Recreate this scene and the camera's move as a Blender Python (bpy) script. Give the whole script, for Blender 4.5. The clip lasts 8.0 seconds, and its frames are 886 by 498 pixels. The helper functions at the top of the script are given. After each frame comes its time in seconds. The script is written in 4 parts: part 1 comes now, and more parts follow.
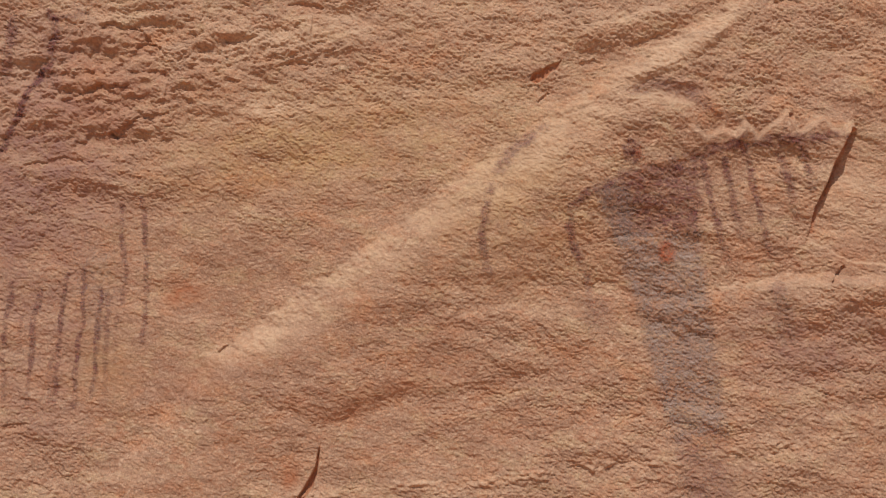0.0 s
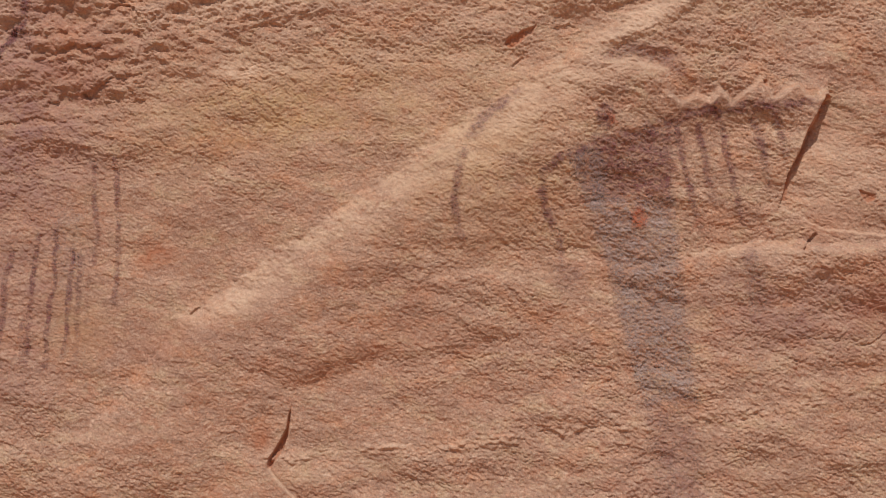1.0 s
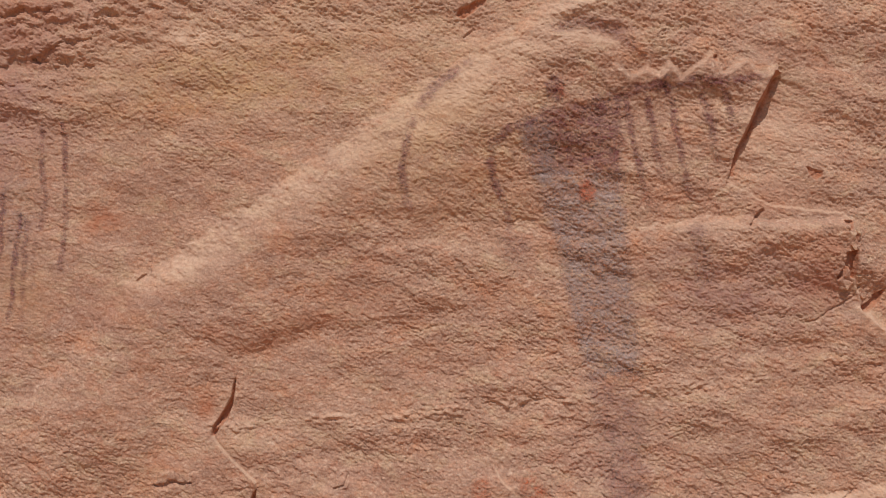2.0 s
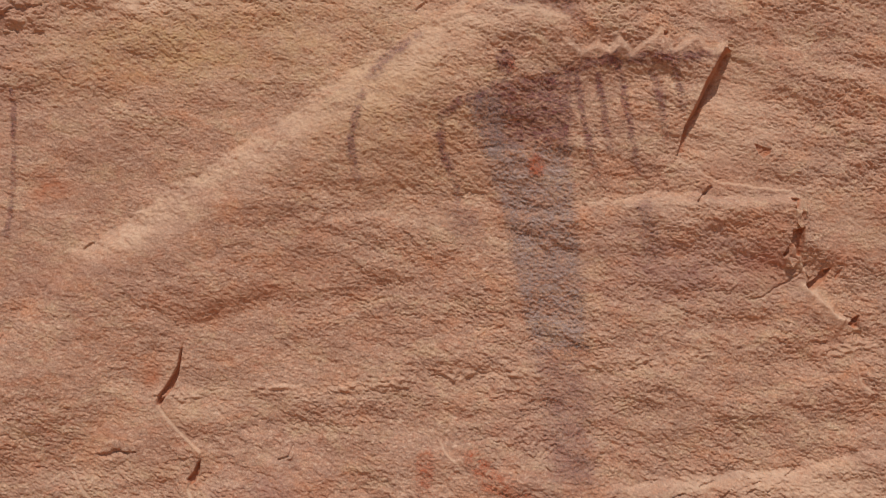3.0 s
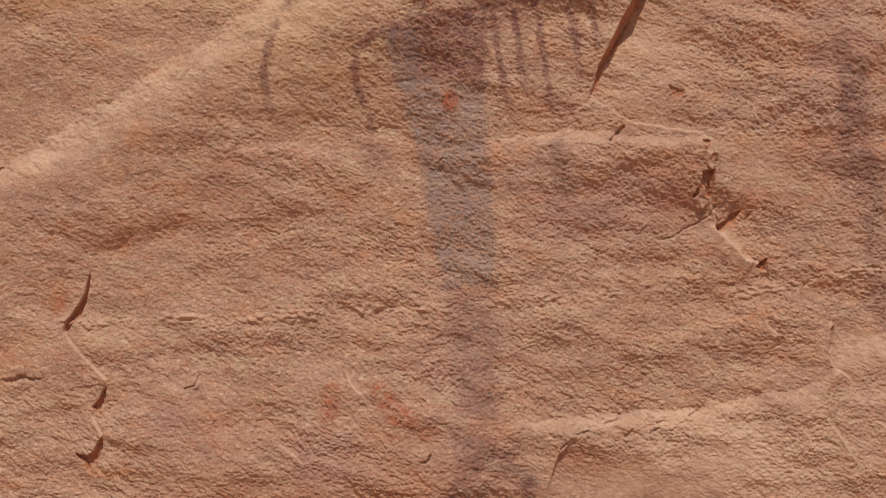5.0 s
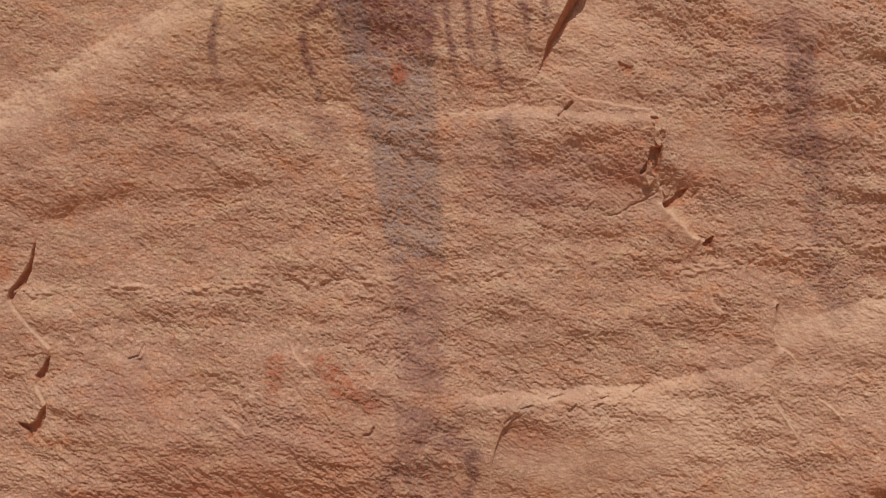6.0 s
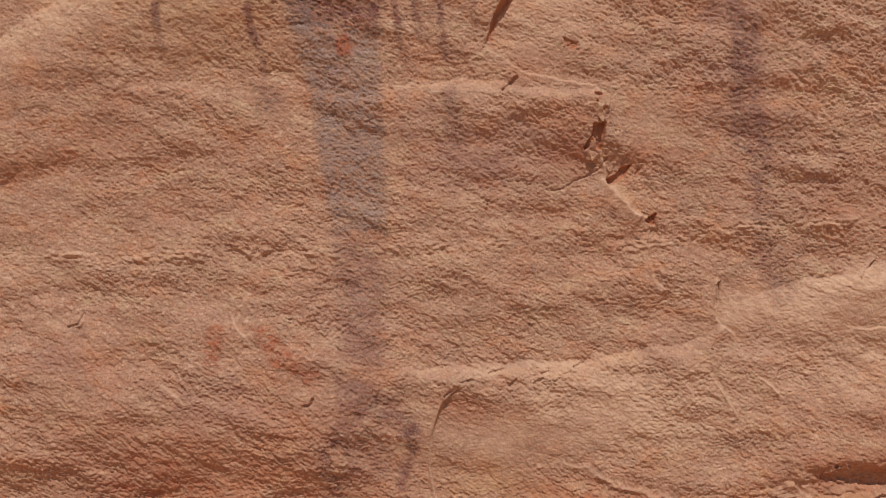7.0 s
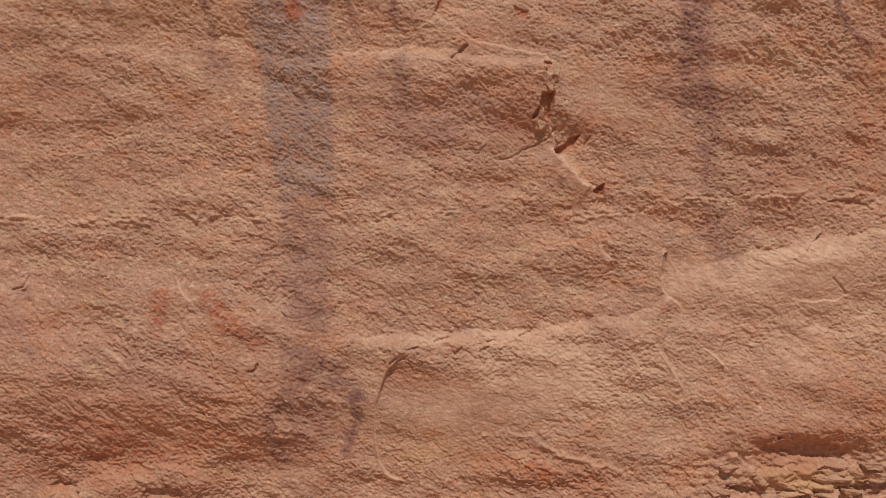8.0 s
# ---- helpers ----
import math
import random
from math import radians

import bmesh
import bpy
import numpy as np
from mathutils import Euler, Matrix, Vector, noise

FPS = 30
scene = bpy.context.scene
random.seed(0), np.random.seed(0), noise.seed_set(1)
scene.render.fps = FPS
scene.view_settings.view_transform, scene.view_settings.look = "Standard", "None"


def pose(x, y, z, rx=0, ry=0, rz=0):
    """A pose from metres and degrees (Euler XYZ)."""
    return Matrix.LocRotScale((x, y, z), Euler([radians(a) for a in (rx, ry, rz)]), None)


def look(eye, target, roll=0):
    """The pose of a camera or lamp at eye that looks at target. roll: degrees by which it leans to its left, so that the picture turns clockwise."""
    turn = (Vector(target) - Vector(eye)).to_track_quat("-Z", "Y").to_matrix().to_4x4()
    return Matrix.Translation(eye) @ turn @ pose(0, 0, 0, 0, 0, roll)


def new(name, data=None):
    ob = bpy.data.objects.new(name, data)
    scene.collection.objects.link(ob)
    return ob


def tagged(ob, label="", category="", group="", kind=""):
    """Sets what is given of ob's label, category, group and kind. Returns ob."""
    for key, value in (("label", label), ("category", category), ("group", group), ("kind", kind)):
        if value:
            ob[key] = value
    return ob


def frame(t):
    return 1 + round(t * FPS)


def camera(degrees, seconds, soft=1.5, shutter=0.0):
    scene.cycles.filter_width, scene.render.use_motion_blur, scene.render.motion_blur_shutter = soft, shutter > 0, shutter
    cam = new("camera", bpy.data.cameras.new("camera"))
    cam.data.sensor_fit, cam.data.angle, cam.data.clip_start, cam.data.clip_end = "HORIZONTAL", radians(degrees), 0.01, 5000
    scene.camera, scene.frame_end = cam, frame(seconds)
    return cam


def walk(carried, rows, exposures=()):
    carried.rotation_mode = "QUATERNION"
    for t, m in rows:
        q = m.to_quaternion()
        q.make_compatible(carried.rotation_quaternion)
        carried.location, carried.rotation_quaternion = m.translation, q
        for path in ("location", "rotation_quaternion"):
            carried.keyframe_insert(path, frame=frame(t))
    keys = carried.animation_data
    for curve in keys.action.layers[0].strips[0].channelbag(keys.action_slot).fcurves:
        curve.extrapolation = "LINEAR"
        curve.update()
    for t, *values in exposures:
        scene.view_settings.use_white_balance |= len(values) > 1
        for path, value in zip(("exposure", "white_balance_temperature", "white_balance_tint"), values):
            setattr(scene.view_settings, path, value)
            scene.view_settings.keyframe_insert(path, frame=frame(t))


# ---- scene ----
cam = camera(54.9, 8.0, soft=0.85)
METRES, EYE, TILT, LEAN, TURN = 1.6, 2.3, 0.0, 0.0, 0.0
ROWS = [
    (0.0, 0.0, 0.0, 0.0, -0.0, 0.0, -0.0),
    (0.5, 0.0251, 0.0016, -0.0362, -0.04, -0.41, -0.21),
    (1.0, 0.0635, 0.0019, -0.0641, -0.18, -0.72, -0.54),
    (1.5, 0.1206, 0.0023, -0.0907, -0.35, -1.0, -0.99),
    (3.0, 0.2932, 0.0004, -0.183, -1.13, -1.21, -2.31),
    (3.5, 0.3413, -0.0015, -0.2114, -1.31, -1.32, -2.65),
    (4.0, 0.3873, -0.003, -0.2389, -1.47, -1.61, -2.98),
    (4.5, 0.4392, -0.0049, -0.2813, -1.67, -1.67, -3.33),
    (6.0, 0.6145, -0.0126, -0.3665, -2.36, -1.95, -4.51),
    (6.5, 0.6802, -0.0157, -0.3895, -2.57, -2.0, -4.92),
    (7.0, 0.7458, -0.0194, -0.4208, -2.83, -1.98, -5.33),
    (7.5, 0.805, -0.0234, -0.4409, -2.97, -2.38, -5.71),
    (8.0, 0.8687, -0.0283, -0.4689, -3.21, -2.5, -6.08),
]
EXPOSURES = [(0.0, 0.05, 6430, 7), (0.5, 0.17, 6370, -1), (1.0, 0.08, 6100, 10), (1.5, 0.10, 6010, 11), (3.0, 0.03, 6210, 11), (4.0, 0.03, 6420, 13), (4.5, 0.02, 6410, 11), (6.0, 0.00, 6480, 12), (8.0, -0.05, 6550, 14)]
walk(cam, [(t, pose(0, 0, EYE, TILT, LEAN, TURN) @ pose(METRES * x, METRES * y, METRES * z, 90 + pitch, roll, yaw)) for t, x, y, z, yaw, pitch, roll in ROWS], EXPOSURES)

# ---- light: a clear sky and a high sun before the face ----
TO_SUN = Vector((-0.06, -0.50, 0.86)).normalized()
world = bpy.data.worlds.new("sky")
scene.world = world
world.use_nodes = True
sky = world.node_tree.nodes.new("ShaderNodeTexSky")
sky.sky_type, sky.sun_disc = "NISHITA", False
sky.sun_elevation = math.asin(TO_SUN.z)
sky.sun_rotation = math.atan2(TO_SUN.x, TO_SUN.y)
background = world.node_tree.nodes["Background"]
background.inputs["Strength"].default_value = 0.05
world.node_tree.links.new(sky.outputs[0], background.inputs["Color"])
sun = new("sun", bpy.data.lights.new("sun", "SUN"))
sun.data.energy, sun.data.angle, sun.data.color = 3.2, radians(0.53), (1.0, 0.94, 0.86)
sun.matrix_world = look(TO_SUN * 40, (0, 0, 0))


# ---- materials ----
def material(name):
    mat = bpy.data.materials.new(name)
    mat.use_nodes = True
    return mat, mat.node_tree.nodes, mat.node_tree.links, mat.node_tree.nodes["Principled BSDF"]


def noise_node(nodes, links, coords, scale, detail, rough=0.55, distort=0.0):
    n = nodes.new("ShaderNodeTexNoise")
    n.inputs["Scale"].default_value, n.inputs["Detail"].default_value = scale, detail
    n.inputs["Roughness"].default_value, n.inputs["Distortion"].default_value = rough, distort
    links.new(coords, n.inputs["Vector"])
    return n.outputs["Fac"]


def ramp_node(nodes, links, fac, stops):
    r = nodes.new("ShaderNodeValToRGB")
    while len(r.color_ramp.elements) < len(stops):
        r.color_ramp.elements.new(0.5)
    for e, (p, c) in zip(r.color_ramp.elements, stops):
        e.position, e.color = p, (*c, 1) if len(c) == 3 else c
    links.new(fac, r.inputs["Fac"])
    return r.outputs["Color"]


def mix_node(nodes, links, fac, a, b, mode="MIX"):
    m = nodes.new("ShaderNodeMix")
    m.data_type, m.blend_type = "RGBA", mode
    for socket, value in ((m.inputs["Factor"], fac), (m.inputs["A"], a), (m.inputs["B"], b)):
        if isinstance(value, bpy.types.NodeSocket):
            links.new(value, socket)
        else:
            socket.default_value = value if isinstance(value, float) else (*value, 1)
    return m.outputs["Result"]


def math_node(nodes, links, op, a, b=0.0):
    m = nodes.new("ShaderNodeMath")
    m.operation = op
    for socket, value in ((m.inputs[0], a), (m.inputs[1], b)):
        if isinstance(value, bpy.types.NodeSocket):
            links.new(value, socket)
        else:
            socket.default_value = value
    return m.outputs[0]


def attribute_node(nodes, name):
    a = nodes.new("ShaderNodeAttribute")
    a.attribute_name = name
    return a


def scaled_coords(nodes, links, scale=(1, 1, 1)):
    c = nodes.new("ShaderNodeTexCoord")
    m = nodes.new("ShaderNodeMapping")
    m.inputs["Scale"].default_value = scale
    links.new(c.outputs["Object"], m.inputs["Vector"])
    return m.outputs["Vector"]


def sandstone(name, stain_shaded=True, tint=None):
    """Warm sandstone: tan to pink drifts, ochre and rusty stains, painted shade and lit edges, fine sand grain."""
    mat, nodes, links, bsdf = material(name)
    co = scaled_coords(nodes, links)
    bedded = scaled_coords(nodes, links, (1.0, 1.0, 2.2))
    drift = noise_node(nodes, links, bedded, 1.6, 5, 0.6, 0.4)
    tone = ramp_node(nodes, links, drift, [(0.30, (0.385, 0.215, 0.142)), (0.5, (0.43, 0.255, 0.170)), (0.72, (0.47, 0.29, 0.195))])
    blotch = noise_node(nodes, links, bedded, 9.0, 6, 0.65)
    tone = mix_node(nodes, links, 0.6, tone, ramp_node(nodes, links, blotch, [(0.3, (0.33, 0.33, 0.35)), (0.5, (0.5, 0.5, 0.5)), (0.72, (0.66, 0.65, 0.62))]), "OVERLAY")
    for scale, low, high, colour in ((4.2, 0.50, 0.68, (0.50, 0.225, 0.11)), (3.1, 0.48, 0.66, (0.335, 0.19, 0.125)), (6.3, 0.50, 0.68, (0.51, 0.35, 0.215)), (11.0, 0.53, 0.68, (0.42, 0.20, 0.12))):
        n = noise_node(nodes, links, scaled_coords(nodes, links, (1.0, 1.3, 1.7)), scale, 7, 0.68, 0.6)
        tone = mix_node(nodes, links, ramp_node(nodes, links, n, [(low, (0, 0, 0)), (high, (0.75, 0.75, 0.75))]), tone, colour)
    speck = noise_node(nodes, links, co, 110.0, 4, 0.75)
    tone = mix_node(nodes, links, 0.7, tone, ramp_node(nodes, links, speck, [(0.3, (0.28, 0.27, 0.26)), (0.5, (0.5, 0.5, 0.5)), (0.7, (0.72, 0.72, 0.71))]), "OVERLAY")
    grit = noise_node(nodes, links, scaled_coords(nodes, links, (1.0, 1.0, 1.5)), 42.0, 6, 0.72)
    tone = mix_node(nodes, links, ramp_node(nodes, links, grit, [(0.54, (0, 0, 0)), (0.68, (0.45, 0.45, 0.45))]), tone, (0.33, 0.16, 0.09))
    tone = mix_node(nodes, links, ramp_node(nodes, links, grit, [(0.32, (0.85, 0.85, 0.85)), (0.47, (0, 0, 0))]), tone, (0.62, 0.42, 0.295))
    if stain_shaded:
        patchy = noise_node(nodes, links, co, 26.0, 4, 0.65)
        patchy = ramp_node(nodes, links, patchy, [(0.35, (0.35, 0.35, 0.35)), (0.62, (1, 1, 1))])
        stain_and_shade = attribute_node(nodes, "stain_and_shade")
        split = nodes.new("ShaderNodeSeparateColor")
        links.new(stain_and_shade.outputs["Color"], split.inputs["Color"])
        # red and blue also colour in shade; alpha below lightens sunlit edges
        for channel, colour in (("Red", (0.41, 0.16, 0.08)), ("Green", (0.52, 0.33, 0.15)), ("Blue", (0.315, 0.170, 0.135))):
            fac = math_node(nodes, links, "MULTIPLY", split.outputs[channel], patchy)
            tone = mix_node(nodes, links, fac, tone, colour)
        tone = mix_node(nodes, links, math_node(nodes, links, "MULTIPLY", stain_and_shade.outputs["Alpha"], patchy), tone, (0.60, 0.40, 0.27))
    if tint:
        tone = mix_node(nodes, links, 0.6, tone, tint)
    links.new(tone, bsdf.inputs["Base Color"])
    bsdf.inputs["Roughness"].default_value = 0.92
    bsdf.inputs["Specular IOR Level"].default_value = 0.2
    grain = math_node(nodes, links, "ADD", noise_node(nodes, links, scaled_coords(nodes, links, (1.0, 1.0, 1.25)), 88.0, 4, 0.62), math_node(nodes, links, "MULTIPLY", speck, 0.4))
    bump = nodes.new("ShaderNodeBump")
    bump.inputs["Strength"].default_value, bump.inputs["Distance"].default_value = 0.75, 0.0040
    links.new(grain, bump.inputs["Height"])
    links.new(bump.outputs["Normal"], bsdf.inputs["Normal"])
    return mat


def pigment(name, colour, cover=1.0):
    """Thin worn paint, broken up where the rock shows through."""
    mat, nodes, links, bsdf = material(name)
    co = scaled_coords(nodes, links, (1.0, 1.0, 1.5))
    grain = noise_node(nodes, links, co, 85.0, 5, 0.7)
    wear = noise_node(nodes, links, co, 16.0, 6, 0.7)
    tone = ramp_node(nodes, links, wear, [(0.3, tuple(c * 0.85 for c in colour)), (0.7, tuple(c * 1.15 for c in colour))])
    links.new(tone, bsdf.inputs["Base Color"])
    bsdf.inputs["Roughness"].default_value, bsdf.inputs["Specular IOR Level"].default_value = 0.95, 0.1
    keep = math_node(nodes, links, "ADD", math_node(nodes, links, "MULTIPLY", grain, 0.6), math_node(nodes, links, "MULTIPLY", wear, 0.4))
    worn = ramp_node(nodes, links, keep, [(0.38, (0.10, 0.10, 0.10)), (0.60, (1, 1, 1))])
    dense = math_node(nodes, links, "MULTIPLY", attribute_node(nodes, "coverage").outputs["Fac"], cover)
    alpha = math_node(nodes, links, "MULTIPLY", dense, worn)
    links.new(alpha, bsdf.inputs["Alpha"])
    bump = nodes.new("ShaderNodeBump")
    bump.inputs["Strength"].default_value, bump.inputs["Distance"].default_value = 0.75, 0.0040
    links.new(noise_node(nodes, links, scaled_coords(nodes, links, (1.0, 1.0, 1.25)), 88.0, 4, 0.62), bump.inputs["Height"])
    links.new(bump.outputs["Normal"], bsdf.inputs["Normal"])
    return mat


ROCK = sandstone("sandstone")
PLAIN_ROCK = sandstone("plain_sandstone", stain_shaded=False)
DARK_PAINT = pigment("maroon_pigment", (0.235, 0.098, 0.090), 0.92)
GREY_PAINT = pigment("grey_pigment", (0.41, 0.295, 0.25), 0.95)
FAINT_PAINT = pigment("purple_pigment", (0.27, 0.135, 0.125), 0.8)
RED_PAINT = pigment("red_pigment", (0.52, 0.15, 0.07), 1.0)

# ---- the shape of the cliff face: a height over a leaning plane ----
PLANE = (3.4187, -0.0352, 0.0297)
STEP = 0.0035
X0, X1, Z0, Z1 = -2.2, 3.85, -0.02, 3.70
NX, NZ = int((X1 - X0) / STEP) + 1, int((Z1 - Z0) / STEP) + 1
GX, GZ = np.meshgrid(X0 + STEP * np.arange(NX, dtype=np.float32), Z0 + STEP * np.arange(NZ, dtype=np.float32))
TABLE = np.random.RandomState(7).permutation(256).astype(np.int32)
TABLE = np.concatenate([TABLE, TABLE])
ANGLE = np.random.RandomState(8).uniform(0, 2 * np.pi, 256).astype(np.float32)
COS, SIN = np.cos(ANGLE), np.sin(ANGLE)


def grain(x, z, seed=0):
    """Gradient noise, about -0.7 to 0.7, one lump a unit."""
    xi, zi = np.floor(x).astype(np.int32), np.floor(z).astype(np.int32)
    fx, fz = x - xi, z - zi
    u, v = fx * fx * fx * (fx * (fx * 6 - 15) + 10), fz * fz * fz * (fz * (fz * 6 - 15) + 10)

    def corner(i, j):
        k = TABLE[TABLE[(xi + i + seed * 37) & 255] + ((zi + j + seed * 91) & 255)]
        return COS[k] * (fx - i) + SIN[k] * (fz - j)

    low = corner(0, 0) * (1 - u) + corner(1, 0) * u
    high = corner(0, 1) * (1 - u) + corner(1, 1) * u
    return low * (1 - v) + high * v


def smooth(a, b, x):
    k = np.clip((x - a) / (b - a), 0, 1)
    return k * k * (3 - 2 * k)


def along(x, z, line, depths=None):
    """Distance to a line of points, signed (plus: to the right of the way along it), the run beyond its ends, and the depth there."""
    best = np.full(x.shape, 1e9, np.float32)
    side, over, deep = np.zeros_like(best), np.zeros_like(best), np.zeros_like(best)
    depths = depths or [1.0] * len(line)
    ways = [((bx - ax) / max(1e-6, math.hypot(bx - ax, bz - az)), (bz - az) / max(1e-6, math.hypot(bx - ax, bz - az))) for (ax, az), (bx, bz) in zip(line, line[1:])]
    closed = line[0] == line[-1]
    for i, ((ax, az), (bx, bz)) in enumerate(zip(line, line[1:])):
        dx, dz = bx - ax, bz - az
        length = max(1e-6, math.hypot(dx, dz))
        k = ((x - ax) * dx + (z - az) * dz) / length ** 2
        kc = np.clip(k, 0, 1)
        d = np.hypot(x - ax - kc * dx, z - az - kc * dz)
        cross = (x - ax) * dz - (z - az) * dx
        for corner, beyond, j in (((ax, az), k <= 0, i - 1), ((bx, bz), k >= 1, i + 1)):
            if closed or 0 <= j < len(ways):
                wx, wz = ways[i][0] + ways[j % len(ways)][0], ways[i][1] + ways[j % len(ways)][1]
                cross = np.where(beyond, (x - corner[0]) * wz - (z - corner[1]) * wx, cross)
        s = np.where(cross >= 0, 1.0, -1.0)
        near = d < best - 1e-7
        best = np.where(near, d, best)
        side = np.where(near, s, side)
        o = np.zeros_like(best)
        if i == 0:
            o = np.maximum(o, -k * length)
        if i == len(line) - 2:
            o = np.maximum(o, (k - 1) * length)
        over = np.where(near, o, over)
        deep = np.where(near, depths[i] + (depths[i + 1] - depths[i]) * kc, deep)
    return best, side, over, deep


def window(line, reach):
    xs, zs = [p[0] for p in line], [p[1] for p in line]
    i0, i1 = int((min(xs) - reach - X0) / STEP), int((max(xs) + reach - X0) / STEP) + 1
    j0, j1 = int((min(zs) - reach - Z0) / STEP), int((max(zs) + reach - Z0) / STEP) + 1
    return slice(max(j0, 0), max(0, min(j1, NZ))), slice(max(i0, 0), max(0, min(i1, NX)))


H = np.zeros((NZ, NX), np.float32)
EDGE = np.zeros((NZ, NX), np.float32)
# paler colour on edges and chips, brightening rims that catch the sun
PALE_LIGHT = np.zeros((NZ, NX), np.float32)
# red-brown shade painted into holes, pits and the open crack
RED_SHADE = np.zeros((NZ, NX), np.float32)
WX = GX + 0.012 * grain(GX / 0.07, GZ / 0.07, 1) + 0.004 * grain(GX / 0.018, GZ / 0.018, 2)
WZ = GZ + 0.012 * grain(GX / 0.07, GZ / 0.07, 3) + 0.004 * grain(GX / 0.018, GZ / 0.018, 4)


def lip(line, rise, above, below):
    """A rounded lip: the face swells out over the width above the line and falls back over the width below it."""
    w = window(line, max(above, below) * 1.6 + 0.05)
    d, s, over, deep = along(WX[w], WZ[w], line, rise if isinstance(rise, list) else [rise] * len(line))
    up = s < 0 if line[0][0] < line[-1][0] else s > 0
    ragged = 1 + min(1, 0.10 / above) * (0.4 * grain(GX[w] / 0.13, GZ[w] / 0.13, 81) + 0.22 * grain(GX[w] / 0.05, GZ[w] / 0.05, 82) + 0.12 * grain(GX[w] / 0.02, GZ[w] / 0.02, 83))
    turned = 0.5 * np.sqrt(np.maximum(0, 1 - np.minimum(1, np.maximum(over, 0) / np.maximum(d, 1e-6)) ** 2))
    k = np.where(up, 0.5 + turned, 0.5 - turned)
    f = k * (1 - np.minimum(1, d / above * ragged) ** 1.9) + (1 - k) * (1 - smooth(0, below, d))
    H[w] += deep * f * (1 - smooth(0, max(above, below) * 0.8 + 0.03, over))


def step(line, depths, back=0.2, blunt=0.006, pale_light=0.0, ragged=0.4):
    """A broken edge: the rock to the right of the way along the line stands proud of the rest."""
    w = window(line, back * 3)
    jx = GX[w] + ragged * (WX[w] - GX[w])
    jz = GZ[w] + ragged * (WZ[w] - GZ[w])
    d, s, over, deep = along(jx, jz, line, depths)
    signed = d * s
    f = smooth(-blunt, 0.0025, signed) * np.exp(-np.maximum(signed, 0) / back)
    H[w] += deep * f * (1 - smooth(0, 0.02, over)) * np.exp(-over / 0.05)
    EDGE[w] = np.maximum(EDGE[w], np.exp(-(d / (0.006 + blunt)) ** 2) * smooth(0.003, 0.012, deep))
    # the sunlit rim is put into the colour as a pale line
    PALE_LIGHT[w] = np.maximum(PALE_LIGHT[w], pale_light * (1 - smooth(0.001, 0.003 + 0.7 * blunt, d)) * (over < 0.005))


def teeth(line, rise, back, blunt):
    """A jagged upper edge: the rock under the line stands proud of the rock over it."""
    w = window(line, back * 3)
    x, z = GX[w] + 0.8 * (WX[w] - GX[w]), GZ[w] + 0.8 * (WZ[w] - GZ[w])
    d = along(x, z, line)[0]
    under = filled(line + [(line[-1][0], line[-1][1] - 0.6), (line[0][0], line[0][1] - 0.6)], w, 0.8) > 0
    signed = np.where(under, d, -d)
    ends = smooth(line[0][0], line[0][0] + 0.06, x) * (1 - smooth(line[-1][0] - 0.03, line[-1][0], x))
    H[w] += rise * ends * smooth(-blunt, 0.003, signed) * np.exp(-np.maximum(signed, 0) / back) * (0.8 + 0.5 * grain(x / 0.08, z / 0.08, 84))
    EDGE[w] = np.maximum(EDGE[w], 0.8 * ends * (1 - smooth(0.006, 0.008 + blunt, d)))
    # the teeth's sunlit upper slopes are lightened in colour too
    PALE_LIGHT[w] = np.maximum(PALE_LIGHT[w], 0.35 * ends * smooth(-blunt - 0.02, -0.004, signed) * (signed < 0.004))


def groove(line, width, depth):
    w = window(line, width * 3 + 0.02)
    d, s, over, deep = along(GX[w] + 0.4 * (WX[w] - GX[w]), GZ[w] + 0.4 * (WZ[w] - GZ[w]), line)
    H[w] -= depth * (1 - smooth(width * 0.35, width * 0.75, d))


def pit(centre, wide, high, depth, tilt=0.0):
    """A spalled hollow with a ragged undercut upper edge and a floor that rises gently to its lower edge."""
    w = window([centre], max(wide, high) * 1.6)
    x, z = WX[w] + 0.6 * (WX[w] - GX[w]) - centre[0], WZ[w] + 0.6 * (WZ[w] - GZ[w]) - centre[1]
    c, s = math.cos(radians(tilt)), math.sin(radians(tilt))
    u, v = (x * c + z * s) / wide * 2, (z * c - x * s) / high * 2
    r = np.sqrt(u * u + v * v) + 0.55 * grain(GX[w] / 0.055, GZ[w] / 0.035, 85) + 0.3 * grain(GX[w] / 0.021, GZ[w] / 0.014, 86)
    H[w] -= depth * (1 - smooth(0.80, 1.0, r)) * smooth(-1.0, 0.5, v)
    # the hollow's shaded floor is tinted red-brown
    RED_SHADE[w] = np.maximum(RED_SHADE[w], 0.25 * (1 - smooth(0.7, 1.0, r)))


def blob(centre, wide, high, tilt=0.0):
    x, z = WX - centre[0], WZ - centre[1]
    c, s = math.cos(radians(tilt)), math.sin(radians(tilt))
    return np.exp(-(((x * c + z * s) / wide) ** 2 + ((z * c - x * s) / high) ** 2))


def filled(polygon, w=(slice(None), slice(None)), warp=1.0):
    """Distance into a closed outline, plus inside, minus outside."""
    x, z = GX[w] + warp * (WX[w] - GX[w]), GZ[w] + warp * (WZ[w] - GZ[w])
    d = along(x, z, polygon + polygon[:1])[0]
    odd = np.zeros(x.shape, bool)
    for (ax, az), (bx, bz) in zip(polygon, polygon[1:] + polygon[:1]):
        if az != bz:
            odd ^= ((az > z) != (bz > z)) & (x < (bx - ax) * (z - az) / (bz - az) + ax)
    return np.where(odd, d, -d)


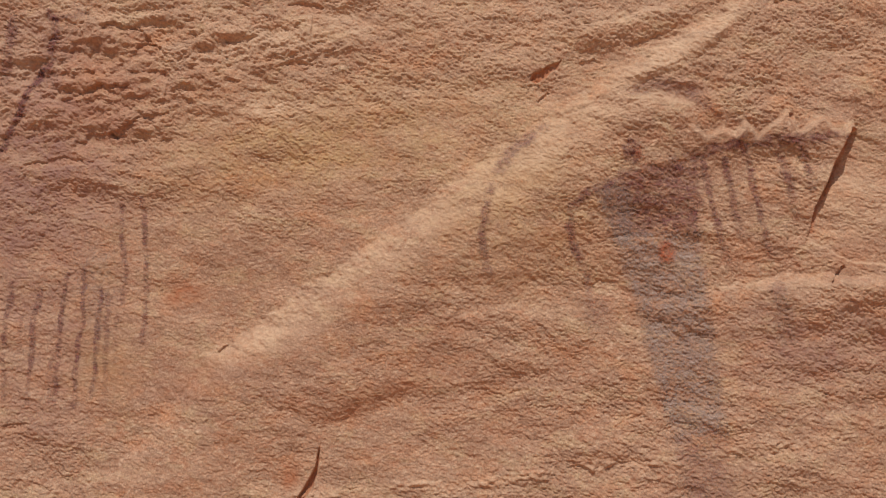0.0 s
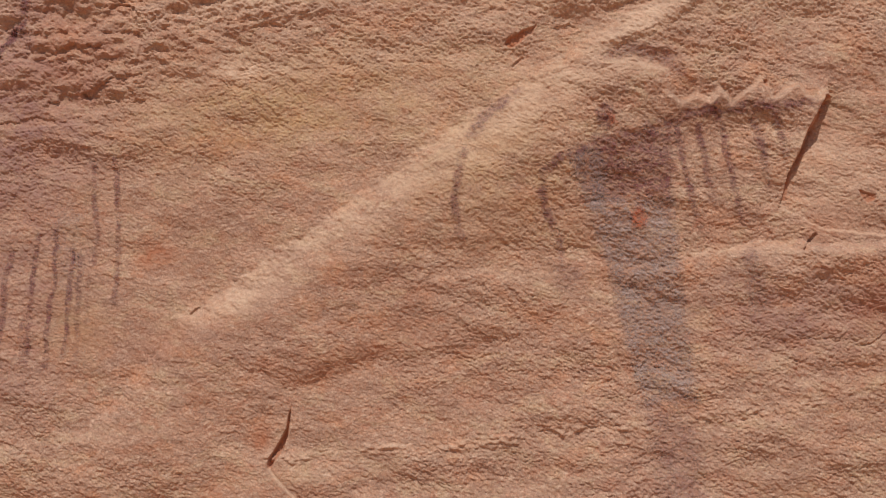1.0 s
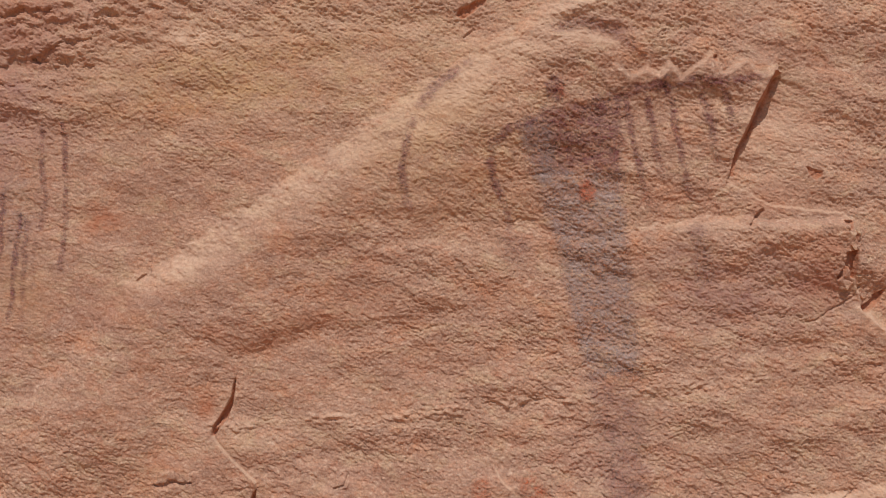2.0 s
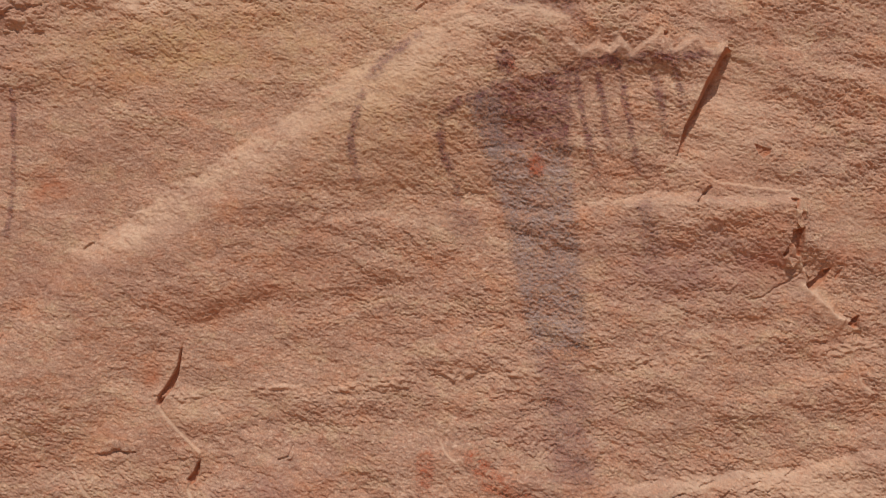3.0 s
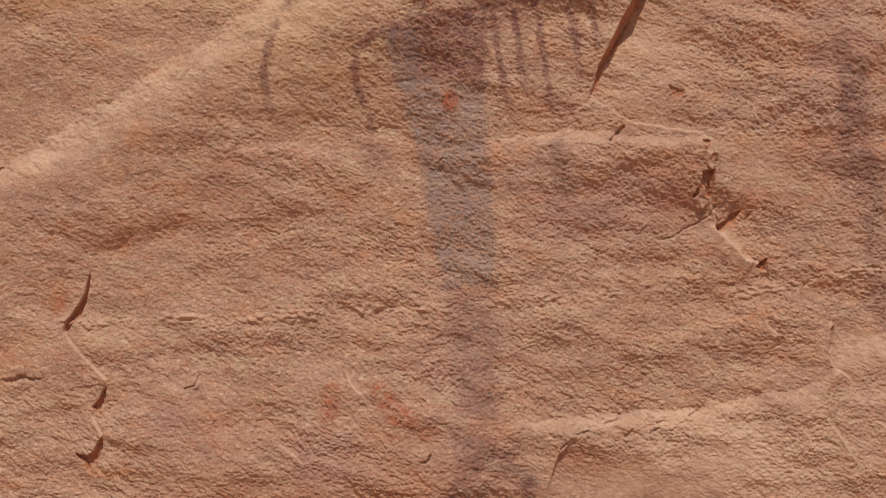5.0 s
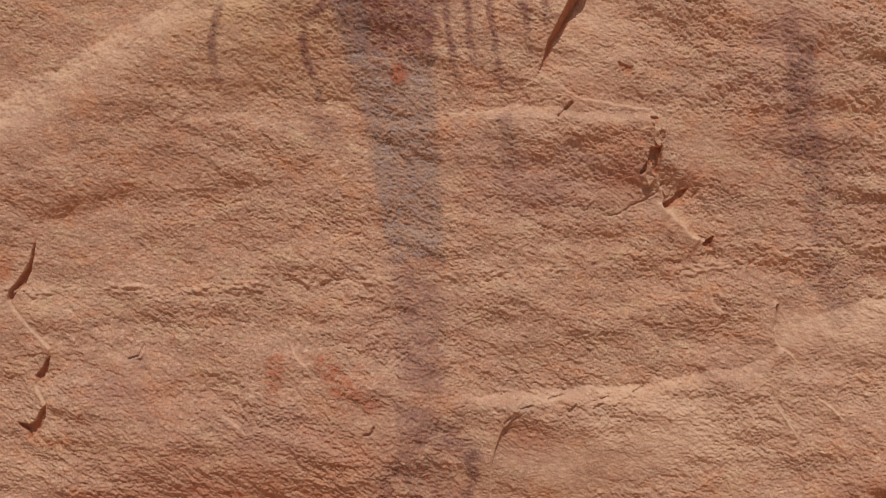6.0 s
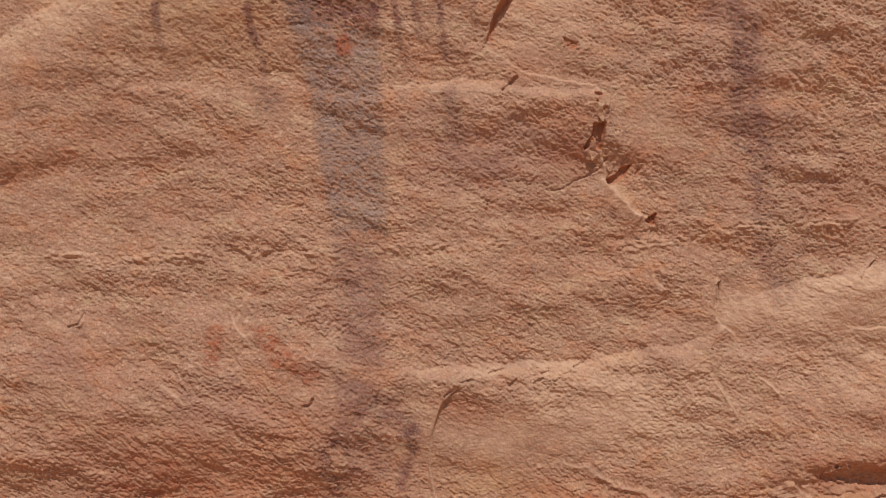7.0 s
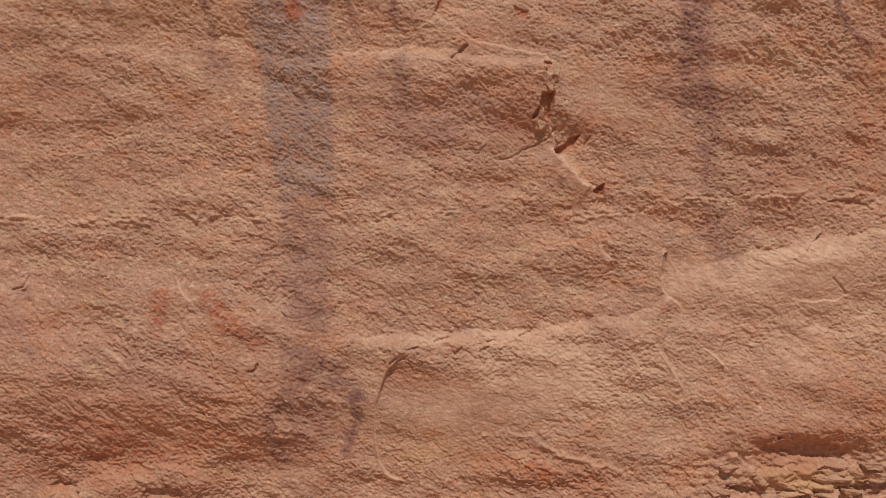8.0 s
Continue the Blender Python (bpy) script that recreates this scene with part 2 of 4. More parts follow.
def hole(outline, depth, ragged=0.25):
    """A gap broken out of the rock, with steep sides."""
    w = window(outline, 0.03)
    beyond = filled([(x - 0.010, z + 0.008) for x, z in outline], w, ragged)
    # shade inside the gap goes into its colour
    RED_SHADE[w] = np.maximum(RED_SHADE[w], smooth(-0.004, 0.003, filled(outline, w, ragged)))
    H[w] -= depth * smooth(-0.002, 0.005, filled(outline, w, ragged)) * (0.8 + 0.2 * smooth(-0.012, 0.010, beyond))


def flank(left, right, pitch=1.3, back=0.25):
    """An open edge that falls away steeply from the crest on its left line to the foot on its right line."""
    outline = left + right[::-1]
    w = window(outline, back * 2.5)
    widths = [float(v) for v in along(np.array([p[0] for p in left]), np.array([p[1] for p in left]), right)[0]]
    x, z = GX[w] + 0.25 * (WX[w] - GX[w]), GZ[w] + 0.25 * (WZ[w] - GZ[w])
    d, side, over, wide = along(x, z, left, widths)
    foot = along(x, z, right)[0]
    inner = filled(outline, w, 0.25) > 0
    half = 0.5 * pitch * wide * np.exp(-over / 0.03)
    outer = np.where(foot < d, -half * np.exp(-foot / back), half * np.exp(-d / back))
    H[w] += np.where(inner, pitch * foot - half, outer)
    EDGE[w] = np.maximum(EDGE[w], inner * 1.0)
    # red-brown shade covers the flank and the crest's shadow past its foot
    RED_SHADE[w] = np.maximum(RED_SHADE[w], np.where(inner, 1.0, (foot < d) * (1 - smooth(0.006, 0.022, foot)) * (over < 0.004)))


# broad swells
H += 0.030 * grain(GX / 1.3, GZ / 0.9, 5) + 0.010 * grain(GX / 0.5, GZ / 0.32, 6)

# the long diagonal ridge and the ledges under it
lip([(1.239, 3.157), (0.780, 2.848), (0.332, 2.549), (-0.038, 2.283), (-0.351, 2.051), (-0.629, 1.854), (-0.839, 1.726), (-1.068, 1.413), (-1.324, 1.181)], [0.040, 0.062, 0.066, 0.066, 0.064, 0.060, 0.046, 0.040, 0.036], 0.19, 0.42)
lip([(1.068, 2.069), (1.282, 2.127), (1.418, 2.153), (1.601, 2.146), (1.830, 2.141), (1.943, 2.161)], [0.012, 0.022, 0.034, 0.046, 0.050, 0.046], 0.052, 0.34)
lip([(1.134, 0.921), (1.450, 0.976), (1.792, 1.018), (2.132, 1.088), (2.400, 1.150), (2.530, 1.225)], [0.014, 0.032, 0.042, 0.042, 0.036, 0.022], 0.066, 0.50)
lip([(2.660, 1.375), (2.795, 1.420), (3.023, 1.490), (3.250, 1.567), (3.456, 1.626)], [0.010, 0.026, 0.036, 0.038, 0.036], 0.075, 0.40)
lip([(-0.590, 1.590), (-0.400, 1.690), (-0.217, 1.749), (0.037, 1.812), (0.403, 1.871)], [0.008, 0.020, 0.018, 0.012, 0.006], 0.16, 0.11)
lip([(-0.300, 1.880), (0.060, 1.965), (0.420, 1.985), (0.720, 1.960)], [0.004, 0.014, 0.014, 0.004], 0.09, 0.16)
lip([(0.569, 3.177), (0.730, 3.204), (0.937, 3.267), (1.097, 3.316)], 0.016, 0.04, 0.10)
lip([(2.777, 0.746), (2.959, 0.804), (3.214, 0.844), (3.488, 0.888), (3.656, 0.916)], [0.010, 0.045, 0.060, 0.045, 0.03], 0.40, 0.13)
lip([(-0.243, 0.615), (0.158, 0.674), (0.561, 0.719), (0.970, 0.738)], 0.074, 0.55, 0.36)
lip([(0.134, 0.217), (0.350, 0.300), (0.460, 0.345), (0.593, 0.376), (0.708, 0.366)], 0.024, 0.06, 0.14)
lip([(0.967, 2.750), (1.160, 2.761), (1.373, 2.794), (1.526, 2.787), (1.667, 2.777)], 0.007, 0.030, 0.14)
lip([(0.717, 2.936), (0.866, 2.947), (1.025, 2.900), (1.092, 2.796)], -0.010, 0.05, 0.05)

lip([(2.589, 2.661), (2.891, 2.672), (3.448, 2.735)], 0.055, 0.3, 0.75)

# the upper strip of the ridge ends over the painted arch
lip([(1.268, 3.303), (1.215, 3.264), (1.130, 3.188), (1.027, 3.120), (0.935, 3.062), (0.809, 3.010), (0.730, 2.960)], [0.010, 0.016, 0.020, 0.018, 0.016, 0.018, 0.006], 0.07, 0.045)
lip([(0.660, 2.935), (0.560, 2.895), (0.470, 2.865), (0.384, 2.843)], [0.006, 0.014, 0.012, 0.002], 0.05, 0.03)
# the foot of the face steps forward into rubble
step([(2.764, 0.651), (2.876, 0.690), (2.954, 0.630), (3.117, 0.650), (3.206, 0.690), (3.350, 0.676), (3.506, 0.722), (3.640, 0.730)], [0.008, 0.026, 0.040, 0.042, 0.036, 0.030, 0.024, 0.02], 0.22, 0.012, 0.0, 2.4)

# broken edges, with the painted panel proud of the rock beside it
step([(1.679, 2.781), (1.627, 2.768), (1.583, 2.656), (1.522, 2.519), (1.490, 2.450), (1.474, 2.375)], [0.002, 0.004, 0.004, 0.004, 0.003, 0.0], 0.35)
teeth([(0.967, 2.739), (0.997, 2.785), (1.067, 2.736), (1.128, 2.779), (1.180, 2.738), (1.215, 2.797), (1.268, 2.740), (1.382, 2.838), (1.429, 2.757), (1.522, 2.812), (1.584, 2.747), (1.640, 2.777)], 0.028, 0.10, 0.026)
step([(-0.503, 1.510), (-0.511, 1.411), (-0.543, 1.329), (-0.589, 1.253), (-0.508, 1.159), (-0.404, 1.073), (-0.411, 1.034), (-0.451, 0.930), (-0.431, 0.895), (-0.399, 0.851), (-0.411, 0.781), (-0.464, 0.705)], [0.003, 0.005, 0.007, 0.010, 0.014, 0.014, 0.006, 0.010, 0.013, 0.013, 0.006, 0.003], 0.2, 0.002, 1.0)
step([(1.411, 2.272), (1.488, 2.329), (1.653, 2.245), (1.921, 2.224), (1.956, 2.175), (1.947, 2.093), (1.965, 1.968), (2.012, 1.831), (2.055, 1.790), (2.151, 1.716), (2.216, 1.697), (2.194, 1.604), (2.238, 1.465), (2.305, 1.418)],
     [0.002, 0.006, 0.007, 0.010, 0.010, 0.008, 0.008, 0.012, 0.010, 0.010, 0.010, 0.008, 0.014, 0.002], 0.10, 0.008, 0.6, 1.5)
step([(1.993, 1.844), (2.027, 1.809), (2.040, 1.821), (2.072, 1.773), (2.103, 1.761), (2.113, 1.736), (2.160, 1.712)], [0.010, 0.020, 0.016, 0.024, 0.018, 0.022, 0.016], 0.06, 0.026, 0.9)
step([(1.894, 2.140), (1.925, 2.151), (1.944, 2.138), (1.978, 2.149)], [0.006, 0.012, 0.010, 0.010], 0.05, 0.008)
flank([(1.637, 2.789), (1.608, 2.746), (1.559, 2.642), (1.507, 2.513), (1.480, 2.432), (1.472, 2.367)], [(1.683, 2.791), (1.644, 2.753), (1.602, 2.654), (1.551, 2.546), (1.500, 2.467), (1.477, 2.365)], 2.5, 0.14)
hole([(-0.501, 1.508), (-0.506, 1.434), (-0.516, 1.376), (-0.532, 1.329), (-0.559, 1.291), (-0.580, 1.253), (-0.592, 1.255), (-0.592, 1.291), (-0.570, 1.322), (-0.543, 1.365), (-0.521, 1.415), (-0.512, 1.468)], 0.030)
hole([(0.518, 3.117), (0.493, 3.089), (0.472, 3.040), (0.419, 3.001), (0.380, 2.981), (0.361, 2.997), (0.366, 3.020), (0.407, 3.032), (0.442, 3.055), (0.477, 3.071)], 0.013, 1.0)
hole([(-0.403, 1.046), (-0.407, 0.999), (-0.421, 0.953), (-0.436, 0.940), (-0.456, 0.962), (-0.430, 0.996), (-0.416, 1.033)], 0.023)
hole([(-0.397, 0.856), (-0.398, 0.798), (-0.414, 0.761), (-0.438, 0.736), (-0.459, 0.701), (-0.472, 0.734), (-0.506, 0.755), (-0.511, 0.773), (-0.463, 0.767), (-0.434, 0.787), (-0.414, 0.832)], 0.026)
hole([(1.918, 2.196), (1.962, 2.192), (1.945, 2.161), (1.930, 2.153)], 0.019)
hole([(1.966, 2.158), (1.976, 2.140), (1.971, 2.110), (1.961, 2.125)], 0.014)
hole([(1.925, 2.066), (1.980, 2.079), (1.980, 2.026), (1.975, 1.962), (1.949, 1.967), (1.943, 2.008), (1.926, 1.975), (1.904, 1.957), (1.897, 1.968), (1.924, 2.018)], 0.034)
hole([(2.112, 1.924), (2.087, 1.872), (2.044, 1.831), (2.012, 1.831), (2.004, 1.849), (2.050, 1.877), (2.067, 1.903)], 0.024)
hole([(2.153, 1.926), (2.141, 1.893), (2.128, 1.874), (2.123, 1.883), (2.140, 1.916)], 0.011)
hole([(2.227, 1.736), (2.230, 1.684), (2.212, 1.678), (2.182, 1.697), (2.197, 1.716)], 0.031)
groove([(1.606, 2.226), (1.583, 2.196), (1.556, 2.165)], 0.013, 0.014)
hole([(1.773, 2.412), (1.806, 2.396), (1.838, 2.391), (1.840, 2.370), (1.818, 2.357), (1.794, 2.367)], 0.011, 0.8)
hole([(1.394, 2.845), (1.412, 2.851), (1.407, 2.819), (1.389, 2.829)], 0.014)
step([(1.524, 0.979), (1.480, 0.956), (1.426, 0.900), (1.402, 0.800), (1.395, 0.712), (1.404, 0.620), (1.434, 0.507), (1.481, 0.459), (1.542, 0.444)], [0.0, 0.014, 0.022, 0.016, 0.008, 0.009, 0.013, 0.014, 0.006], 0.12, 0.004, 1.0)
step([(2.506, 1.475), (2.501, 1.400), (2.502, 1.335), (2.535, 1.300), (2.590, 1.268)], [0.016, 0.028, 0.024, 0.022, 0.002], 0.12, 0.003, 1.0)
step([(2.491, 1.113), (2.571, 1.017), (2.625, 0.945)], [0.004, 0.014, 0.010], 0.06, 0.002, 1.0)
step([(2.365, 1.089), (2.416, 1.038), (2.457, 0.993)], [0.003, 0.012, 0.003], 0.05, 0.002, 1.0)
step([(2.689, 1.122), (2.752, 1.077), (2.804, 1.036)], [0.003, 0.013, 0.003], 0.05, 0.002, 1.0)
step([(1.829, 0.663), (1.944, 0.690), (2.037, 0.679), (2.183, 0.617), (2.395, 0.591), (2.436, 0.537)], [0.003, 0.006, 0.011, 0.014, 0.012, 0.004], 0.14, 0.010, 0.35, 2.8)
step([(3.028, 1.348), (3.110, 1.345), (3.203, 1.361), (3.251, 1.390)], [0.003, 0.010, 0.010, 0.002], 0.08, 0.004, 0.7, 1.0)
groove([(3.181, 1.452), (3.214, 1.426), (3.246, 1.394)], 0.008, 0.006)
step([(3.135, 1.646), (3.115, 1.613), (3.074, 1.546)], [0.002, 0.012, 0.0], 0.06)
step([(-0.927, 0.973), (-0.881, 0.891), (-0.813, 0.822)], [0.005, 0.013, 0.007], 0.08, 0.002, 1.0)
step([(0.559, 1.164), (0.589, 1.116), (0.632, 1.077)], [0.005, 0.012, 0.003], 0.05, 0.004, 0.8)
step([(0.312, 0.870), (0.383, 0.829), (0.420, 0.790)], [0.003, 0.010, 0.0], 0.06, 0.004, 0.6)
step([(-0.025, 1.112), (-0.037, 1.070), (-0.089, 1.057)], [0.004, 0.010, 0.002], 0.04)
step([(0.908, 0.906), (0.910, 0.860), (0.880, 0.835)], [0.004, 0.010, 0.003], 0.05)
step([(-0.541, 3.251), (-0.550, 3.086)], [0.010, 0.004], 0.06)
step([(-1.145, 2.998), (-1.151, 2.949), (-1.170, 2.904)], [0.010, 0.012, 0.002], 0.05)
step([(-0.982, 1.935), (-0.892, 1.903), (-0.892, 1.866)], [0.002, 0.009, 0.003], 0.05)
groove([(1.998, 1.937), (1.977, 1.890), (1.922, 1.853), (1.877, 1.829), (1.833, 1.792), (1.777, 1.778)], 0.008, 0.006)
for nick in ([(1.606, 1.027), (1.662, 1.044)], [(1.789, 1.004), (1.819, 1.025)], [(1.815, 1.043), (1.841, 1.056)], [(1.945, 1.080), (1.987, 1.101)], [(1.433, 0.923), (1.479, 0.963)], [(1.496, 0.981), (1.540, 0.995)], [(1.690, 0.985), (1.712, 1.010)]):
    groove(nick, 0.010, 0.009)
groove([(3.126, 1.621), (3.089, 1.578), (3.069, 1.543)], 0.008, 0.007)
groove([(0.430, 2.938), (0.396, 2.904)], 0.010, 0.008)
groove([(2.504, 1.470), (2.499, 1.385)], 0.014, 0.016)
groove([(-0.917, 1.873), (-0.893, 1.898)], 0.012, 0.012)
groove([(-0.030, 1.115), (-0.045, 1.075), (-0.085, 1.062)], 0.009, 0.010)
groove([(0.911, 0.870), (0.906, 0.847), (0.880, 0.839)], 0.010, 0.010)

# spalled hollows
for centre, wide, high, depth, tilt in (
        ((-1.320, 3.196), 0.24, 0.08, 0.022, -18), ((-1.232, 3.128), 0.15, 0.07, 0.022, 0), ((-1.423, 2.950), 0.26, 0.07, 0.020, 8), ((-1.270, 2.810), 0.24, 0.08, 0.022, 22),
        ((-1.457, 2.745), 0.20, 0.06, 0.018, 12), ((-1.197, 3.010), 0.16, 0.06, 0.016, -25), ((-1.520, 3.015), 0.20, 0.06, 0.014, 0), ((-1.147, 2.729), 0.07, 0.07, 0.014, 0),
        ((-1.611, 2.656), 0.25, 0.05, 0.012, 5), ((-0.594, 3.051), 0.12, 0.05, 0.012, 0), ((-0.572, 3.298), 0.16, 0.04, 0.012, 0), ((0.603, 3.053), 0.12, 0.04, 0.010, 5),
        ((0.290, 3.120), 0.14, 0.04, 0.008, 15), ((0.860, 3.150), 0.20, 0.06, 0.008, 20), ((1.415, 3.301), 0.12, 0.03, 0.016, 0), ((-1.755, 1.570), 0.14, 0.04, 0.012, 5),
        ((0.185, 0.262), 0.12, 0.10, 0.018, 0), ((0.585, 0.300), 0.16, 0.08, 0.018, 10), ((0.277, 0.381), 0.30, 0.09, 0.010, 20),
        ((3.150, 0.735), 0.34, 0.10, 0.020, 4), ((2.905, 0.545), 0.12, 0.08, 0.035, 0), ((3.455, 0.600), 0.22, 0.09, 0.035, 4), ((3.180, 0.532), 0.14, 0.05, 0.030, 0),
        ((2.068, 1.610), 0.10, 0.05, 0.009, 0), ((2.214, 1.645), 0.10, 0.05, 0.010, 0)):
    pit(centre, wide, high, depth * (0.65 if centre[1] > 1.0 else 0.9), tilt)
pit((-0.755, 1.050), 0.17, 0.035, 0.014, 6)
pit((3.228, 1.760), 0.22, 0.03, 0.012)

# roughness: coarse in the crumbling bed and the rubble, fine on the clean slabs
crumble = np.clip(blob((-1.496, 3.010), 0.75, 0.36, 12) + 0.45 * blob((-0.524, 3.168), 0.8, 0.25, 5) + 0.9 * blob((3.244, 0.590), 0.55, 0.17, 5) + 0.35 * blob((1.184, 2.922), 0.5, 0.2), 0, 1)
clean = np.clip(0.8 * blob((0.916, 2.882), 0.13, 0.045, 5) + blob((1.660, 0.735), 0.28, 0.13, 8) + 0.9 * blob((3.076, 1.430), 0.45, 0.12, 8) + 0.7 * blob((2.568, 1.365), 0.12, 0.1) + 0.6 * blob((2.151, 2.116), 0.2, 0.08, -30) + 0.4 * blob((1.715, 2.560), 0.16, 0.22, 60) + 0.4 * blob((2.157, 0.858), 0.45, 0.12), 0, 1)
even = np.clip(blob((-0.45, 2.15), 0.85, 0.55, 10) + 0.8 * blob((-1.3, 1.9), 0.6, 0.5) + 0.6 * blob((-0.5, 1.3), 0.5, 0.4) + 0.4 * blob((0.3, 2.75), 0.4, 0.3, 35), 0, 1)
fine = (1.0 - 0.7 * clean - 0.40 * even) * (1 - 0.8 * EDGE)


def lump(size, flat, tilt, seed, steep=0.0):
    """Grain of that size, flattened along the bedding, with its lattice turned by tilt; steep: the under sides drop off sharply."""
    c, k = math.cos(radians(tilt)), math.sin(radians(tilt))
    u, v = WX, WZ * flat + (0.44 if size < 0.08 else 0.05) * WX
    for bend in (steep, 0.0) if steep else (0.0,):
        n = grain((u * c + v * k) / size + 3.1 * seed, (v * c - u * k) / size + 1.7 * seed, seed)
        v = v + bend * size * n
    return n


BX, BZ = WX + 0.12 * WZ, WZ - 0.06 * WX
lumps = 0.0046 * lump(0.075, 1.7, 50, 12, 0.3) + 0.0036 * lump(0.038, 1.8, 10, 13, 0.35)
lumps += 0.0037 * lump(0.0205, 1.8, 35, 17, 0.3) + 0.0040 * lump(0.0122, 1.5, 75, 18, 0.25) + 0.0030 * lump(0.0080, 1.2, 20, 20, 0.15)
lumps += 0.019 * lump(0.34, 2.2, 30, 19) + 0.0095 * lump(0.15, 1.8, 25, 11)
fluted = grain((0.77 * WX - 0.64 * WZ) / 0.085, (0.64 * WX + 0.77 * WZ) / 0.020, 27) + 0.4 * grain((0.82 * WX - 0.57 * WZ) / 0.05, (0.57 * WX + 0.82 * WZ) / 0.011, 28)
flutes = 0.35 + 0.6 * np.clip(blob((0.35, 0.72), 0.75, 0.28, 5) + 0.45 * blob((2.5, 0.95), 0.5, 0.2) + 0.5 * blob((2.9, 2.2), 0.6, 0.4) + 0.5 * blob((0.45, 1.9), 0.5, 0.4), 0, 1)
lumps += 0.0036 * fluted * flutes * (0.6 + 1.2 * smooth(-0.2, 0.5, lump(0.21, 1.3, 40, 16)))
lumps *= 1.1 * (0.85 + 0.4 * smooth(-0.4, 0.4, lump(0.34, 1.4, 15, 15)))
coarse = np.clip(0.15 * blob((3.0, 2.25), 0.75, 0.45) + 0.3 * blob((0.35, 0.50), 0.6, 0.2, 8) + 0.4 * blob((2.1, 0.50), 0.5, 0.12), 0, 1)
H += lumps * fine * (1 + coarse)
ledgy = 0.046 * grain(BX / 0.25, BZ / 0.12, 21) + 0.028 * np.abs(grain(BX / 0.11, BZ / 0.06, 22)) + 0.016 * grain(BX / 0.05, BZ / 0.032, 23) + 0.008 * np.abs(grain(BX / 0.03, BZ / 0.02, 24))
plates = 0.014 * (np.floor(ledgy / 0.014) + smooth(0.0, 0.4, ledgy / 0.014 - np.floor(ledgy / 0.014)))
ledgy = 0.45 * ledgy + 0.55 * plates
H += 0.78 * crumble * ledgy
H += crumble * (GX > 2.0) * (0.026 * grain(BX / 0.06, BZ / 0.028, 25) + 0.008 * grain(BX / 0.024, BZ / 0.014, 26))

# a seam of small chips across the face
for seam in ([(-0.618, 1.278), (-0.049, 1.353), (0.180, 1.362), (0.522, 1.410), (0.954, 1.453), (1.317, 1.514), (1.635, 1.555)], [(2.102, 1.582), (2.352, 1.639), (2.600, 1.712), (2.993, 1.765), (3.413, 1.798)]):
    d, s, over, deep = along(WX, WZ + 0.01 * grain(GX / 0.06, GZ / 0.06, 31), seam)
    near = (1 - smooth(0.0, 0.035, d)) * (1 - smooth(0, 0.15, over))
    H += near * smooth(-0.25, 0.25, grain(GX / 0.14, GZ / 0.14, 34)) * (0.006 + 0.016 * grain(GX / 0.028, GZ / 0.017, 32))
    # lighter colour along the seam's chips
    PALE_LIGHT = np.maximum(PALE_LIGHT, 0.35 * near)
    H -= 0.0022 * (1 - smooth(0.001, 0.006, np.abs(d * s + 0.010))) * (1 - smooth(0, 0.1, over)) * smooth(-0.2, 0.2, grain(GX / 0.06, GZ / 0.06, 33))

# the part that shows; past it the face sinks behind the rougher cliff
HULL = [(-1.86, 3.36), (1.80, 3.33), (3.33, 2.64), (3.55, 0.54), (-0.05, 0.18), (-1.86, 1.22)]
inside = np.full((NZ, NX), 9.0, np.float32)
for (ax, az), (bx, bz) in zip(HULL, HULL[1:] + HULL[:1]):
    inside = np.minimum(inside, ((GX - ax) * (az - bz) + (GZ - az) * (bx - ax)) / math.hypot(bx - ax, bz - az) * -1)
H -= 0.4 * smooth(0.11, 0.20, -inside)
GY = PLANE[0] + PLANE[1] * GX + PLANE[2] * GZ - H


def grid_mesh(name, faces, lift=0.0, floats=None, colours=None):
    """A mesh of the grid's cells where faces is true, lifted off the rock."""
    jj, ii = np.nonzero(faces)
    corners = np.stack([jj * NX + ii, jj * NX + ii + 1, (jj + 1) * NX + ii + 1, (jj + 1) * NX + ii], 1).ravel()
    used, loops = np.unique(corners, return_inverse=True)
    co = np.stack([GX.ravel()[used], GY.ravel()[used] - lift, GZ.ravel()[used]], 1).astype(np.float32)
    me = bpy.data.meshes.new(name)
    me.vertices.add(len(used))
    me.vertices.foreach_set("co", co.ravel())
    me.loops.add(len(loops))
    me.loops.foreach_set("vertex_index", loops.astype(np.int32))
    n = len(jj)
    me.polygons.add(n)
    me.polygons.foreach_set("loop_start", np.arange(0, 4 * n, 4, dtype=np.int32))
    me.polygons.foreach_set("use_smooth", np.ones(n, bool))
    me.update(calc_edges=True)
    if floats is not None:
        me.attributes.new("coverage", "FLOAT", "POINT").data.foreach_set("value", floats.ravel()[used].astype(np.float32))
    if colours is not None:
        rgba = colours.reshape(-1, 4)[used]
        me.attributes.new("stain_and_shade", "FLOAT_COLOR", "POINT").data.foreach_set("color", rgba.ravel())
    return me


